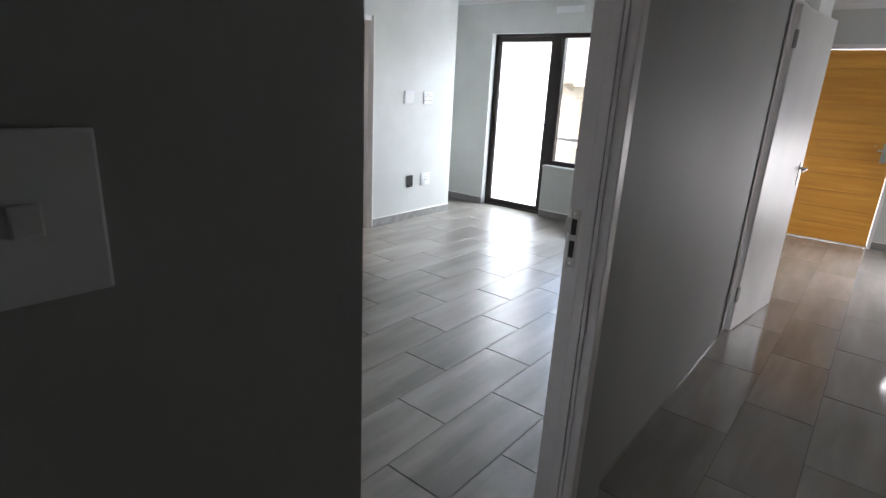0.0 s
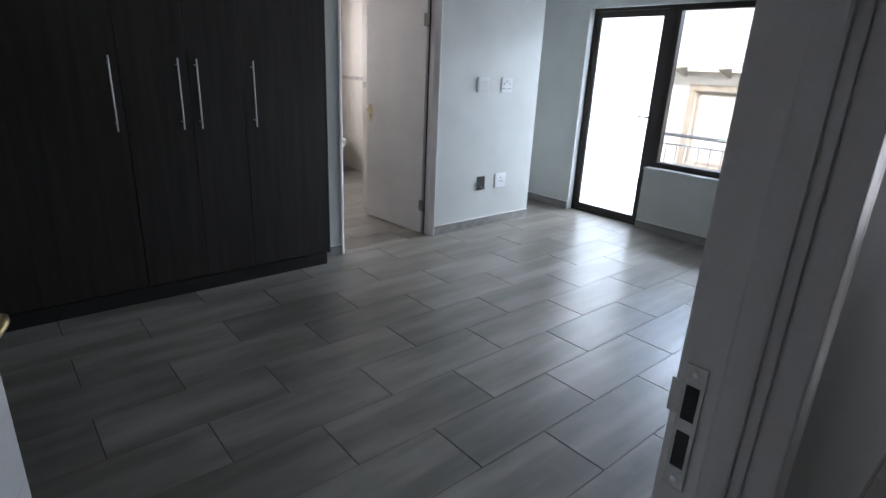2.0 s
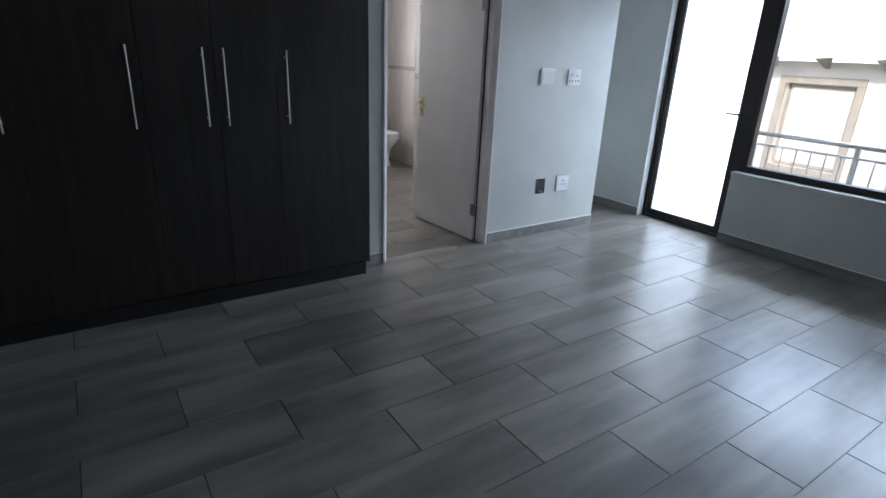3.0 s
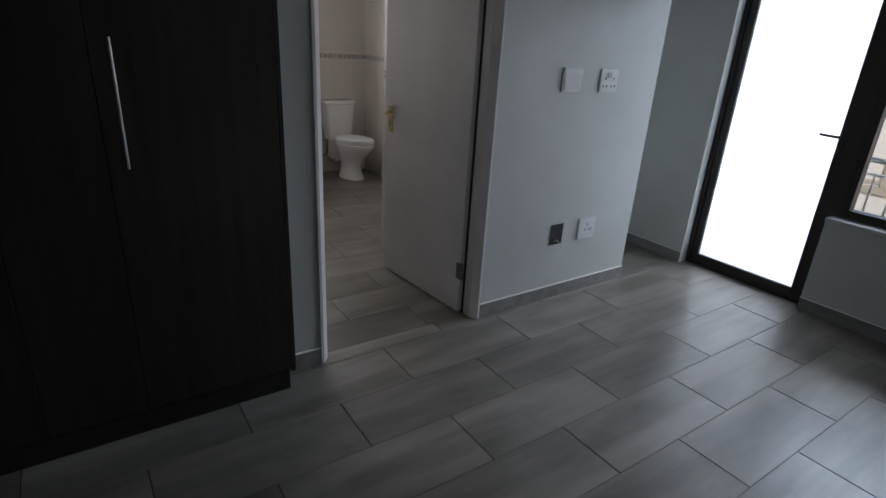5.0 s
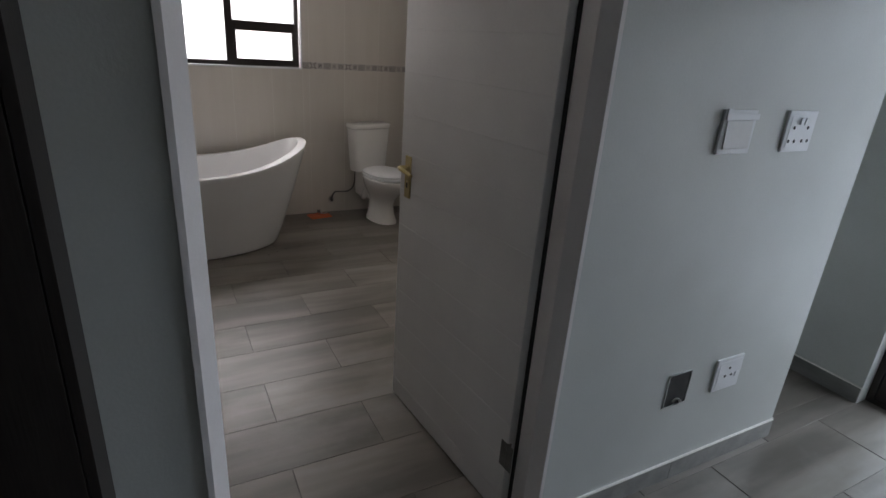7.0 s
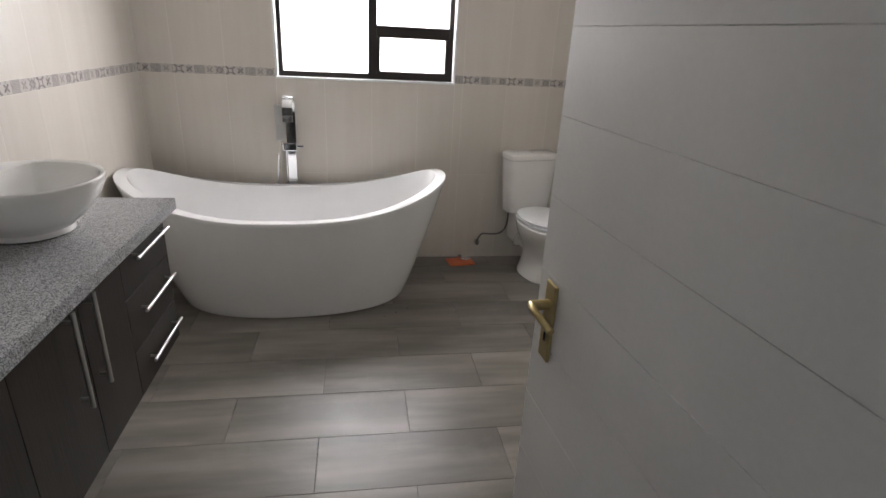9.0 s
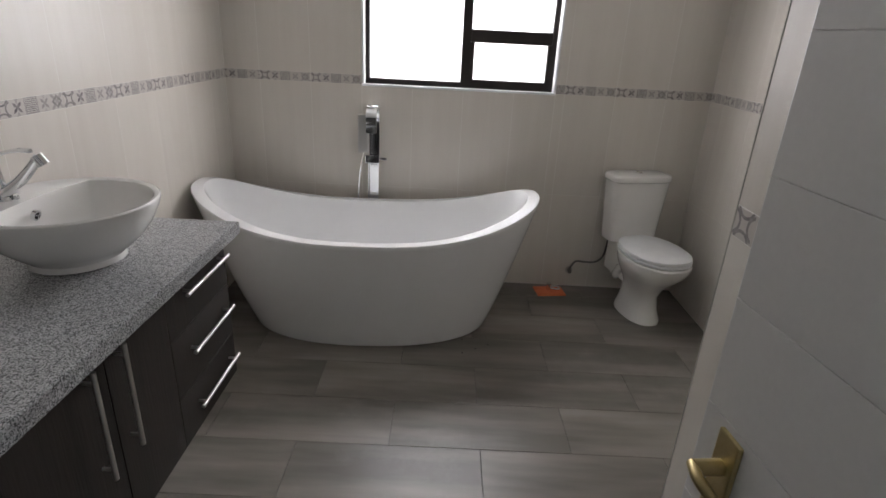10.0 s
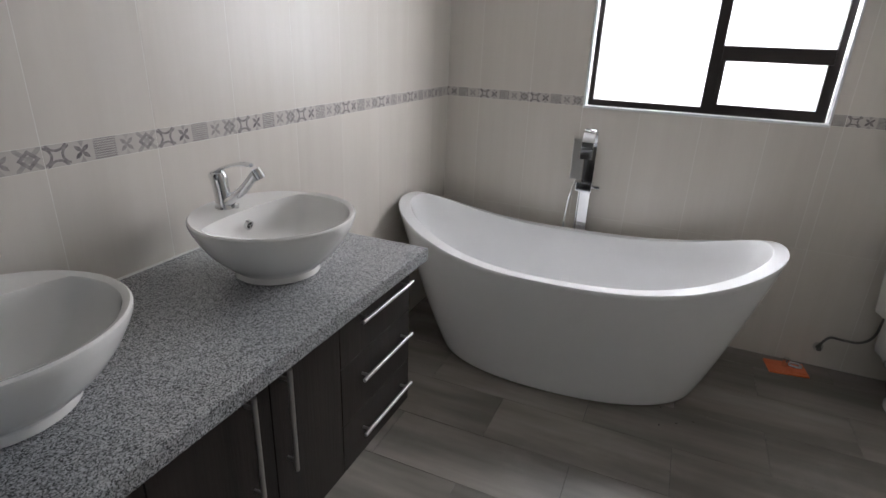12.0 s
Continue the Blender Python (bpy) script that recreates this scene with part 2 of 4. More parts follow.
# ---- building blocks ----
def box(bm, x0, x1, y0, y1, z0, z1, bevel=0.0):
    r = bmesh.ops.create_cube(bm, size=1, matrix=Matrix.LocRotScale(((x0 + x1) / 2, (y0 + y1) / 2, (z0 + z1) / 2), None, (abs(x1 - x0), abs(y1 - y0), abs(z1 - z0))))
    if bevel:
        edges = list({e for v in r["verts"] for e in v.link_edges})
        bmesh.ops.bevel(bm, geom=edges, offset=bevel, segments=2, profile=0.6, affect="EDGES")
    return bm


def boxed(*args, **kw):
    return box(bmesh.new(), *args, **kw)


def rod(bm, a, b, r, sides=12, r2=None):
    a, b = Vector(a), Vector(b)
    m = Matrix.Translation((a + b) / 2) @ (b - a).to_track_quat("Z", "Y").to_matrix().to_4x4()
    bmesh.ops.create_cone(bm, cap_ends=True, segments=sides, radius1=r, radius2=r if r2 is None else r2, depth=(b - a).length, matrix=m)
    return bm


def loft(bm, rings, cap_start=True, cap_end=True):
    """A skin over closed rings of points, all of one count."""
    made = [[bm.verts.new(p) for p in ring] for ring in rings]
    k = len(made[0])
    for a, b in zip(made, made[1:]):
        for i in range(k):
            bm.faces.new((a[i], a[(i + 1) % k], b[(i + 1) % k], b[i]))
    if cap_start:
        bm.faces.new(list(reversed(made[0])))
    if cap_end:
        bm.faces.new(made[-1])
    return bm


def tube(bm, points, r, sides=8):
    """A round tube along a smooth line through the points."""
    pts = [Vector(p) for p in points]
    line = []
    for i in range(len(pts) - 1):
        p0, p1, p2, p3 = pts[max(i - 1, 0)], pts[i], pts[i + 1], pts[min(i + 2, len(pts) - 1)]
        for s in range(6):
            t = s / 6
            line.append(0.5 * ((2 * p1) + (p2 - p0) * t + (2 * p0 - 5 * p1 + 4 * p2 - p3) * t * t + (3 * p1 - p0 - 3 * p2 + p3) * t ** 3))
    line.append(pts[-1])
    rings = []
    for i, p in enumerate(line):
        d = (line[min(i + 1, len(line) - 1)] - line[max(i - 1, 0)]).normalized()
        u = d.orthogonal().normalized() if i == 0 else (u - u.dot(d) * d).normalized()
        w = d.cross(u)
        rings.append([p + r * (math.cos(2 * math.pi * j / sides) * u + math.sin(2 * math.pi * j / sides) * w) for j in range(sides)])
    return loft(bm, rings)


def part(name, bm, material, parent=None, label="", smooth=False):
    bmesh.ops.recalc_face_normals(bm, faces=bm.faces)
    me = bpy.data.meshes.new(name)
    bm.to_mesh(me)
    bm.free()
    me.materials.append(material)
    if smooth:
        me.polygons.foreach_set("use_smooth", [True] * len(me.polygons))
        me.set_sharp_from_angle(angle=radians(38))
    ob = new(name, me)
    if parent:
        ob.parent = parent
    if label:
        tagged(ob, label)
    return ob


def thing(name, label, category, place=(0, 0, 0), turn=0.0, group=""):
    ob = new(name)
    ob.empty_display_size = 0.1
    ob.matrix_world = pose(*place, 0, 0, turn)
    return tagged(ob, label, category, group)


def structure(name, bm, material, label, category):
    return tagged(part(name, bm, material), label, category, kind="structure")


def wall_run(bm, axis, at0, at1, lo, hi, top, openings):
    """A wall between at0 and at1 across, lo to hi along, with openings (lo, hi, sill, head)."""
    def piece(a, b, z0, z1):
        if b - a > 1e-4 and z1 - z0 > 1e-4:
            box(bm, at0, at1, a, b, z0, z1) if axis == "y" else box(bm, a, b, at0, at1, z0, z1)
    last = lo
    for a, b, sill, head in sorted(openings):
        piece(last, a, -0.1, top)
        piece(a, b, -0.1, sill)
        piece(a, b, head, top)
        last = b
    piece(last, hi, -0.1, top)
    return bm


# ---- plan ----
TOP = 2.55            # ceiling
HALL_X0, HALL_X1 = -0.648, -0.545     # wall between bedroom and hall
BATH_X0, BATH_X1 = -4.24, -4.095     # wall between bathroom and bedroom
BACK_X = -7.76        # tiled back wall of the bathroom
VAN_Y, WC_Y = 2.03, 4.93             # tiled side walls of the bathroom
WIN_Y = 5.81          # bedroom wall with the patio door
D1_A, D1_B = 0.42, 1.412             # bedroom door opening
D2_A, D2_B = 2.898, 3.850            # bathroom door opening
D3_A, D3_B = 3.765, 4.70              # next door along the hall
PATIO_A, PATIO_B, WINDOW_B = -4.06, -3.19, -0.95

structure("wall_hall", wall_run(bmesh.new(), "y", HALL_X0, HALL_X1, -1.7, 1.66, TOP, [(D1_A, D1_B, -0.012, 2.09)]), paint_hall_dimmed, "grey painted plaster wall round the bedroom doorway", "wall")
structure("wall_hall_pier", boxed(HALL_X1, -0.45, -1.7, 0.41, -0.1, TOP), paint_hall_dimmed, "grey painted wall pier beside the bedroom doorway", "wall")
structure("wall_hall_passage", wall_run(bmesh.new(), "y", -0.735, -0.612, 1.66, 4.85, TOP, [(D3_A, D3_B, -0.012, 2.09)]), paint_hall_dimmed, "grey painted semi-gloss passage wall", "wall")
structure("wall_entrance", wall_run(bmesh.new(), "y", -0.98, -0.84, 4.85, 7.6, TOP, []), paint_grey, "painted wall beside the entrance door", "wall")
structure("wall_hall_return", wall_run(bmesh.new(), "x", 4.75, 4.85, -0.98, -0.735, TOP, []), paint_grey, "short return wall in the hall", "wall")
structure("wall_hall_end", wall_run(bmesh.new(), "x", 7.42, 7.6, -0.84, 1.2, TOP, [(-0.80, 0.03, -0.012, 2.09)]), paint_grey, "painted end wall of the hall", "wall")
structure("wall_hall_side", wall_run(bmesh.new(), "y", 1.05, 1.2, -1.7, 7.42, TOP, [(5.3, 6.9, 0.9, 2.1)]), paint_grey, "painted side wall of the hall", "wall")
structure("wall_hall_south", wall_run(bmesh.new(), "x", -1.85, -1.7, HALL_X0, 1.2, TOP, []), paint_grey, "painted wall behind the hall", "wall")
structure("wall_bathroom", wall_run(bmesh.new(), "y", BATH_X0, BATH_X1, VAN_Y - 0.15, 5.14, TOP, [(D2_A, D2_B, -0.012, 2.09)]), paint_grey, "pale grey-green painted wall with a bathroom doorway", "wall")
structure("wall_recess", wall_run(bmesh.new(), "x", WC_Y + 0.012, 5.14, -7.95, BATH_X0, TOP, []), paint_grey, "painted wall returning into the recess", "wall")
structure("wall_recess_end", wall_run(bmesh.new(), "y", -5.75, -5.6, 5.14, WIN_Y, TOP, []), paint_grey, "painted end wall of the recess", "wall")
structure("wall_window", wall_run(bmesh.new(), "x", WIN_Y, WIN_Y + 0.22, -5.75, -0.735, TOP, [(PATIO_A, PATIO_B, -0.012, 2.12), (PATIO_B, WINDOW_B, 0.60, 2.12)]), paint_grey, "pale grey-green painted wall with patio door and window", "wall")
structure("wall_bedroom_east", wall_run(bmesh.new(), "y", -0.735, -0.66, 4.851, WIN_Y + 0.22, TOP, []), paint_grey, "painted east wall of the bedroom", "wall")
structure("wall_bedroom_south", wall_run(bmesh.new(), "x", -0.75, -0.6, -4.7, HALL_X0, TOP, []), paint_grey, "painted south wall of the bedroom", "wall")
structure("wall_wardrobe", wall_run(bmesh.new(), "y", -4.7, -4.55, -0.6, VAN_Y - 0.15, TOP, []), paint_grey, "painted wall behind the wardrobe", "wall")
wall_vanity = structure("wall_vanity", wall_run(bmesh.new(), "x", VAN_Y - 0.15, VAN_Y - 0.0002, -7.95, BATH_X0, TOP, []), grout_pale, "bathroom wall of cream ceramic tiles with a patterned border", "wall")
wall_bath_back = structure("wall_bathroom_window", wall_run(bmesh.new(), "y", -7.95, BACK_X - 0.0002, VAN_Y - 0.15, 5.14, TOP, [(2.84, 4.0, 1.24, 2.12)]), grout_pale, "cream tiled bathroom wall with a window", "wall")
wall_wc = structure("wall_toilet", wall_run(bmesh.new(), "x", WC_Y + 0.0002, WC_Y + 0.012, -7.95, BATH_X0, TOP, []), grout_pale, "cream tiled bathroom wall beside the toilet", "wall")
NIB_Y, NIB_X = 3.867, -5.33
wall_nib = structure("wall_shower", wall_run(bmesh.new(), "x", NIB_Y + 0.0002, NIB_Y + 0.11, NIB_X + 0.0105, BATH_X0, TOP, []), grout_pale, "short cream tiled partition wall behind the bathroom door", "wall")
structure("trim_partition", boxed(NIB_X + 0.006, NIB_X + 0.0102, NIB_Y - 0.0008, NIB_Y + 0.110, 0.0, TOP - 0.002, bevel=0.003), wall_edge, "pale edge trim of the tiled partition", "trim")
structure("ceiling", boxed(-8.0, 1.25, -1.9, 7.6, TOP, TOP + 0.12), ceiling_white, "white plasterboard ceiling", "ceiling")
floor = structure("floor", boxed(-8.0, 1.25, -1.9, 7.6, -0.2, -0.003), grout_dark, "grey-brown wood-look porcelain tile floor with dark joints", "floor")


def cornice(name, a, b, inward):
    """A coved cornice between two plan points, its cove on the inward side."""
    a, b, n = Vector((*a, 0)), Vector((*b, 0)), Vector((*inward, 0))
    prof = [(0, 0), (0, -0.085)] + [(0.085 - 0.07 * math.cos(t), -0.085 + 0.07 * math.sin(t)) for t in (0.0, 0.4, 0.8, 1.2, math.pi / 2)] + [(0.085, 0)]
    rings = [[p + n * u + Vector((0, 0, TOP + w)) for u, w in prof] for p in (a, b)]
    structure(name, loft(bmesh.new(), rings), ceiling_white, "white coved plaster cornice", "cornice")


cornice("trim_cornice_window", (-5.6, WIN_Y), (-0.735, WIN_Y), (0, -1))
cornice("trim_cornice_hall", (-0.84, 7.42), (1.05, 7.42), (0, -1))
cornice("trim_cornice_entrance", (-0.84, 4.85), (-0.84, 7.42), (1, 0))
cornice("trim_cornice_bathroom", (BATH_X1, 1.88), (BATH_X1, 5.14), (1, 0))


def skirting(name, a, b, out):
    """Tile skirting between two plan points; out is the side that it stands proud on."""
    base = tagged(new(name), "grey tile skirting with a pale grout line on top", "baseboard", kind="structure")
    x0, x1 = sorted((a[0], b[0]))
    y0, y1 = sorted((a[1], b[1]))
    t = 0.009
    if out[0]:
        x0, x1 = sorted((x0, x0 + out[0] * t))
    else:
        y0, y1 = sorted((y0, y0 + out[1] * t))
    length, along = max(x1 - x0, y1 - y0), 0 if not out[0] else 1
    n = max(1, round(length / 0.75))
    for i in range(n):
        u0, u1 = i * length / n + 0.001, (i + 1) * length / n - 0.001
        if along == 0:
            part("skirting_tile", boxed(x0 + u0, x0 + u1, y0, y1, 0, 0.084, bevel=0.0015), skirting_tile, base)
        else:
            part("skirting_tile", boxed(x0, x1, y0 + u0, y0 + u1, 0, 0.084, bevel=0.0015), skirting_tile, base)
    part("grout_line", boxed(x0, x1, y0, y1, 0.084, 0.089), grout_pale, base, "pale grout line")


skirting("baseboard_bathroom_wall", (BATH_X1, D2_B + 0.005), (BATH_X1, 5.14), (1, 0))
skirting("baseboard_nib", (BATH_X1, 2.7205), (BATH_X1, D2_A - 0.005), (1, 0))
skirting("baseboard_recess", (-5.6, 5.14), (BATH_X1, 5.14), (0, 1))
skirting("baseboard_window_recess", (-5.6, WIN_Y), (PATIO_A, WIN_Y), (0, -1))
skirting("baseboard_window", (PATIO_B, WIN_Y), (-0.735, WIN_Y), (0, -1))
skirting("baseboard_hall_end", (0.06, 7.42), (1.05, 7.42), (0, -1))
skirting("baseboard_entrance", (-0.84, 4.85), (-0.84, 7.42), (1, 0))


# ---- doors and frames ----
def door_frame(name, x0, x1, a, b, head, label, rebate=False):
    """A pressed steel frame in a wall from x0 to x1; clear opening a to b; rebate: a step on the x0 side takes the leaf in place of a stop."""
    f = tagged(new(name), label, "door frame", kind="structure")
    lip, wide, lining = 0.012, 0.045, 0.034

    def jamb(edge, s):
        bm = bmesh.new()
        if rebate:
            step = x0 + 0.056
            box(bm, step, x1 - 0.025, *sorted((edge, edge + s * lining)), 0, head + lining, bevel=0.003)
            box(bm, x0 - lip, step + 0.002, *sorted((edge + s * 0.011, edge + s * lining)), 0, head + lining, bevel=0.002)
        else:
            box(bm, x0 - lip, x1 + lip, *sorted((edge, edge + s * lining)), 0, head + lining, bevel=0.003)
        for xa, xb in ((x0 - lip, x0 - 0.001), (x1 + 0.001, x1 + lip))[:1 if rebate else 2]:
            ys = sorted((edge + s * 0.03, edge + s * wide))
            box(bm, xa, xb, *ys, 0, head + wide, bevel=0.003)
        if rebate:
            # the room side is pressed to a slope that turns into the opening
            prof = ((0.0, x1 - 0.026), (0.032, x1 + lip), (wide, x1 + lip), (wide, x1 + 0.0005), (0.030, x1 + 0.0005), (0.030, x1 - 0.026))
            loft(bm, [[(x, edge + s * o, z) for o, x in prof] for z in (0.0, head + wide)])
        if not rebate:
            ys = sorted((edge - s * 0.012, edge + s * 0.002))
            box(bm, x0 + 0.040, x1 - 0.030, *ys, 0, head, bevel=0.004)
            ys = sorted((edge - s * 0.006, edge + s * 0.002))
            box(bm, x1 - 0.036, x1 - 0.018, *ys, 0, head, bevel=0.003)
        return bm

    part("jamb", jamb(a, -1), frame_paint, f)
    part("jamb", jamb(b, 1), frame_paint, f)
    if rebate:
        # black strip in place of the shade deep in the hinge gap
        part("seal", boxed(x0 + 0.039, x0 + 0.0545, b - 0.001, b + 0.0105, 0.0, head - 0.01), black_hole, f, "black strip standing in for the shade in the hinge gap")
    bm = box(bmesh.new(), x0 - lip, x1 + lip, a, b, head, head + lining, bevel=0.003)
    box(bm, x1 + 0.001, x1 + lip, a, b, head + 0.03, head + wide, bevel=0.002)
    part("head", bm, frame_paint, f)
    return f


def lever_handle(parent, x, z, metal, face, toward):
    """Backplate and lever on a leaf face: face -1 or 1 along y, toward: the way that the lever points along x."""
    plate = part("backplate", boxed(x - 0.021, x + 0.021, *sorted((0.0, face * 0.007)), z - 0.105, z + 0.06, bevel=0.003), metal, parent, "oblong metal backplate")
    bm = rod(bmesh.new(), (x, face * 0.007, z + 0.015), (x, face * 0.042, z + 0.015), 0.0105, 14)
    tube(bm, [(x - toward * 0.006, face * 0.040, z + 0.016), (x + toward * 0.02, face * 0.046, z + 0.016), (x + toward * 0.050, face * 0.038, z + 0.006), (x + toward * 0.076, face * 0.034, z - 0.001)], 0.0075, 10)
    part("lever", bm, metal, plate, smooth=True)
    part("keyhole", boxed(x - 0.004, x + 0.004, *sorted((face * 0.006, face * 0.0085)), z - 0.065, z - 0.045, bevel=0.0015), black_hole, plate)


def planked_leaf(name, label, hinge, turn, width, height, face, metal, lever_z, plank=0.148, first=0.0):
    """A door leaf from its hinge along its own x; the planked face lies at y 0 on the side given by face."""
    d = thing(name, label, "door", (*hinge, 0), turn)
    back = -face * 0.038
    part("leaf", boxed(0.0, width, *sorted((-face * 0.0022, back)), 0.008, height, bevel=0.002), door_white, d)
    edges = [0.008] + [first + plank * i for i in range(20) if 0.05 < first + plank * i < height - 0.05] + [height]
    for z0, z1 in zip(edges, edges[1:]):
        part("plank", boxed(0.001, width - 0.001, *sorted((-face * 0.005, 0)), z0 + 0.0004, z1 - 0.0004, bevel=0.0012), door_white, d)
    lever_handle(d, width - 0.065, lever_z, metal, face, -1)
    for hz in (0.22, 1.80):
        bm = rod(bmesh.new(), (0.0, back * 0.1, hz), (0.0, back * 0.1, hz + 0.1), 0.008, 10)
        box(bm, -0.028, 0.032, *sorted((face * 0.0005, face * 0.003)), hz, hz + 0.1, bevel=0.001)
        part("hinge", bm, hinge_steel, d, "dark steel butt hinge")
    return d


door_frame("door_1", HALL_X0, HALL_X1, 0.455, 1.377, 2.045, "grey-white pressed steel door frame with a strike plate")
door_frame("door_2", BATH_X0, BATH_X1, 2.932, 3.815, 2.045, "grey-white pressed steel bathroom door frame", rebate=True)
door_frame("door_3", -0.735, -0.612, 3.80, 4.665, 2.045, "grey steel door frame in the passage")

strike = thing("strike_plate", "steel strike plate with two dark slots on the door jamb", "strike plate", (-0.637, 1.3765, 1.10))
bm = boxed(-0.013, 0.013, -0.0025, 0.0, -0.085, 0.085, bevel=0.001)
box(bm, -0.026, -0.012, -0.0025, 0.0, 0.015, 0.06, bevel=0.001)
part("plate", bm, nickel, strike)
part("latch_slot", boxed(-0.008, 0.008, -0.0032, -0.002, 0.012, 0.058), black_hole, strike)
part("bolt_slot", boxed(-0.008, 0.008, -0.0032, -0.002, -0.055, -0.005), black_hole, strike)
for z in (0.074, -0.072):
    part("screw", rod(bmesh.new(), (0, -0.004, z), (0, -0.002, z), 0.004, 10), chrome, strike)

planked_leaf("bedroom_door", "white painted plank door with brass handle, standing open", (-0.675, 0.505), 164.0, 0.885, 2.035, -1, brass, 1.07)
planked_leaf("bathroom_door", "white painted horizontal plank door with brass handle, half open", (-4.199, 3.785), 184.8, 0.813, 2.035, 1, brass, 1.06, first=0.092)
planked_leaf("passage_door", "white painted door with steel lever, ajar in the passage", (-0.565, 3.825), 83.0, 0.83, 2.035, -1, nickel, 1.04, plank=3.0)

entrance = thing("entrance_door", "orange varnished timber entrance door of horizontal boards, closed", "door", (-0.385, 7.44, 0))
z = 0.012
for i in range(11):
    part("board", boxed(-0.405, 0.405, -0.022, 0.022, z + 0.001, z + 0.1855, bevel=0.004), orange_wood, entrance)
    z += 0.1867
part("core", boxed(-0.404, 0.404, -0.012, 0.018, 0.013, 2.062), orange_wood, entrance)
part("backplate", boxed(0.315, 0.365, -0.030, -0.022, 0.93, 1.13, bevel=0.003), steel, entrance, "brushed steel handle plate")
bm = rod(bmesh.new(), (0.34, -0.03, 1.06), (0.34, -0.075, 1.06), 0.01, 12)
tube(bm, [(0.345, -0.07, 1.06), (0.31, -0.075, 1.06), (0.275, -0.07, 1.06)], 0.009, 10)
part("lever", bm, steel, entrance, smooth=True)
part("spyhole", rod(bmesh.new(), (0.25, -0.026, 1.10), (0.25, -0.020, 1.10), 0.006, 12), steel, entrance)
bm = boxed(-0.84, -0.795, 7.40, 7.5, 0, 2.12, bevel=0.003)
box(bm, 0.025, 0.06, 7.40, 7.5, 0, 2.12, bevel=0.003)
box(bm, -0.795, 0.025, 7.40, 7.5, 2.075, 2.12, bevel=0.003)
structure("door_4", bm, frame_paint, "painted frame of the entrance door", "door frame")
sensor = thing("alarm_sensor", "small white alarm contact above the entrance door", "sensor", (-0.76, 7.40, 2.15))
part("case", boxed(-0.02, 0.02, -0.02, 0.02, -0.03, 0.03, bevel=0.005), plastic_white, sensor)


# ---- windows ----
def pane(name, parent, x0, x1, y0, y1, z0, z1, material):
    ob = part(name, boxed(x0, x1, y0, y1, z0, z1), material, parent)
    ob.visible_shadow = False
    return ob


FY = 5.925            # plane of the bedroom's window frames
patio = tagged(new("door_5"), "dark bronze aluminium patio door with a frosted pane, closed", "patio door", kind="structure")
bm = boxed(PATIO_A, PATIO_A + 0.03, FY - 0.035, FY + 0.035, -0.003, 2.12)
box(bm, PATIO_A + 0.03, PATIO_B - 0.05, FY - 0.035, FY + 0.035, 2.09, 2.12)
box(bm, PATIO_A + 0.03, PATIO_B - 0.05, FY - 0.035, FY + 0.035, -0.003, 0.022)
box(bm, PATIO_B - 0.05, PATIO_B + 0.03, FY - 0.037, FY + 0.037, -0.003, 2.12)
part("outer_frame", bm, bronze_frame, patio)
xa, xb = PATIO_A + 0.033, PATIO_B - 0.053
bm = boxed(xa, xa + 0.05, FY - 0.022, FY + 0.022, 0.024, 2.088, bevel=0.002)
box(bm, xb - 0.05, xb, FY - 0.022, FY + 0.022, 0.024, 2.088, bevel=0.002)
box(bm, xa + 0.05, xb - 0.05, FY - 0.022, FY + 0.022, 0.024, 0.085, bevel=0.002)
box(bm, xa + 0.05, xb - 0.05, FY - 0.022, FY + 0.022, 2.03, 2.088, bevel=0.002)
leaf = part("leaf_frame", bm, bronze_frame, patio)
pane("pane", leaf, xa + 0.048, xb - 0.048, FY - 0.003, FY + 0.003, 0.083, 2.032, frosted_glass)
bm = boxed(xb - 0.035, xb - 0.012, FY - 0.032, FY - 0.022, 1.0, 1.16, bevel=0.002)
tube(bm, [(xb - 0.024, FY - 0.03, 1.10), (xb - 0.026, FY - 0.065, 1.10), (xb - 0.06, FY - 0.07, 1.10), (xb - 0.14, FY - 0.068, 1.103)], 0.008, 8)
part("handle", bm, bronze_frame, leaf, "dark lever handle", smooth=True)

win = tagged(new("window_1"), "dark bronze aluminium window with clear panes over a low sill", "window", kind="structure")
wx0, wz0 = PATIO_B + 0.03, 0.632
bm = boxed(wx0, WINDOW_B, FY - 0.035, FY + 0.035, wz0, wz0 + 0.05)
box(bm, wx0, WINDOW_B, FY - 0.035, FY + 0.035, 2.07, 2.12)
box(bm, wx0, wx0 + 0.045, FY - 0.034, FY + 0.034, wz0 + 0.05, 2.07)
box(bm, WINDOW_B - 0.05, WINDOW_B, FY - 0.034, FY + 0.034, wz0 + 0.05, 2.07)
box(bm, -1.985, -1.90, FY - 0.034, FY + 0.034, wz0 + 0.05, 2.07)
box(bm, -1.90, WINDOW_B - 0.05, FY - 0.033, FY + 0.033, 0.90, 0.97)
part("window_frame", bm, bronze_frame, win)
pane("pane", win, wx0 + 0.043, -1.983, FY - 0.003, FY + 0.003, wz0 + 0.048, 2.072, clear_glass)
pane("pane", win, -1.902, WINDOW_B - 0.048, FY - 0.003, FY + 0.003, wz0 + 0.048, 0.902, clear_glass)
pane("pane", win, -1.902, WINDOW_B - 0.048, FY - 0.003, FY + 0.003, 0.968, 2.072, clear_glass)
part("window_sill", boxed(PATIO_B - 0.003, WINDOW_B, WIN_Y - 0.012, FY - 0.036, 0.601, 0.630, bevel=0.006), paint_grey, win, "painted plaster sill")
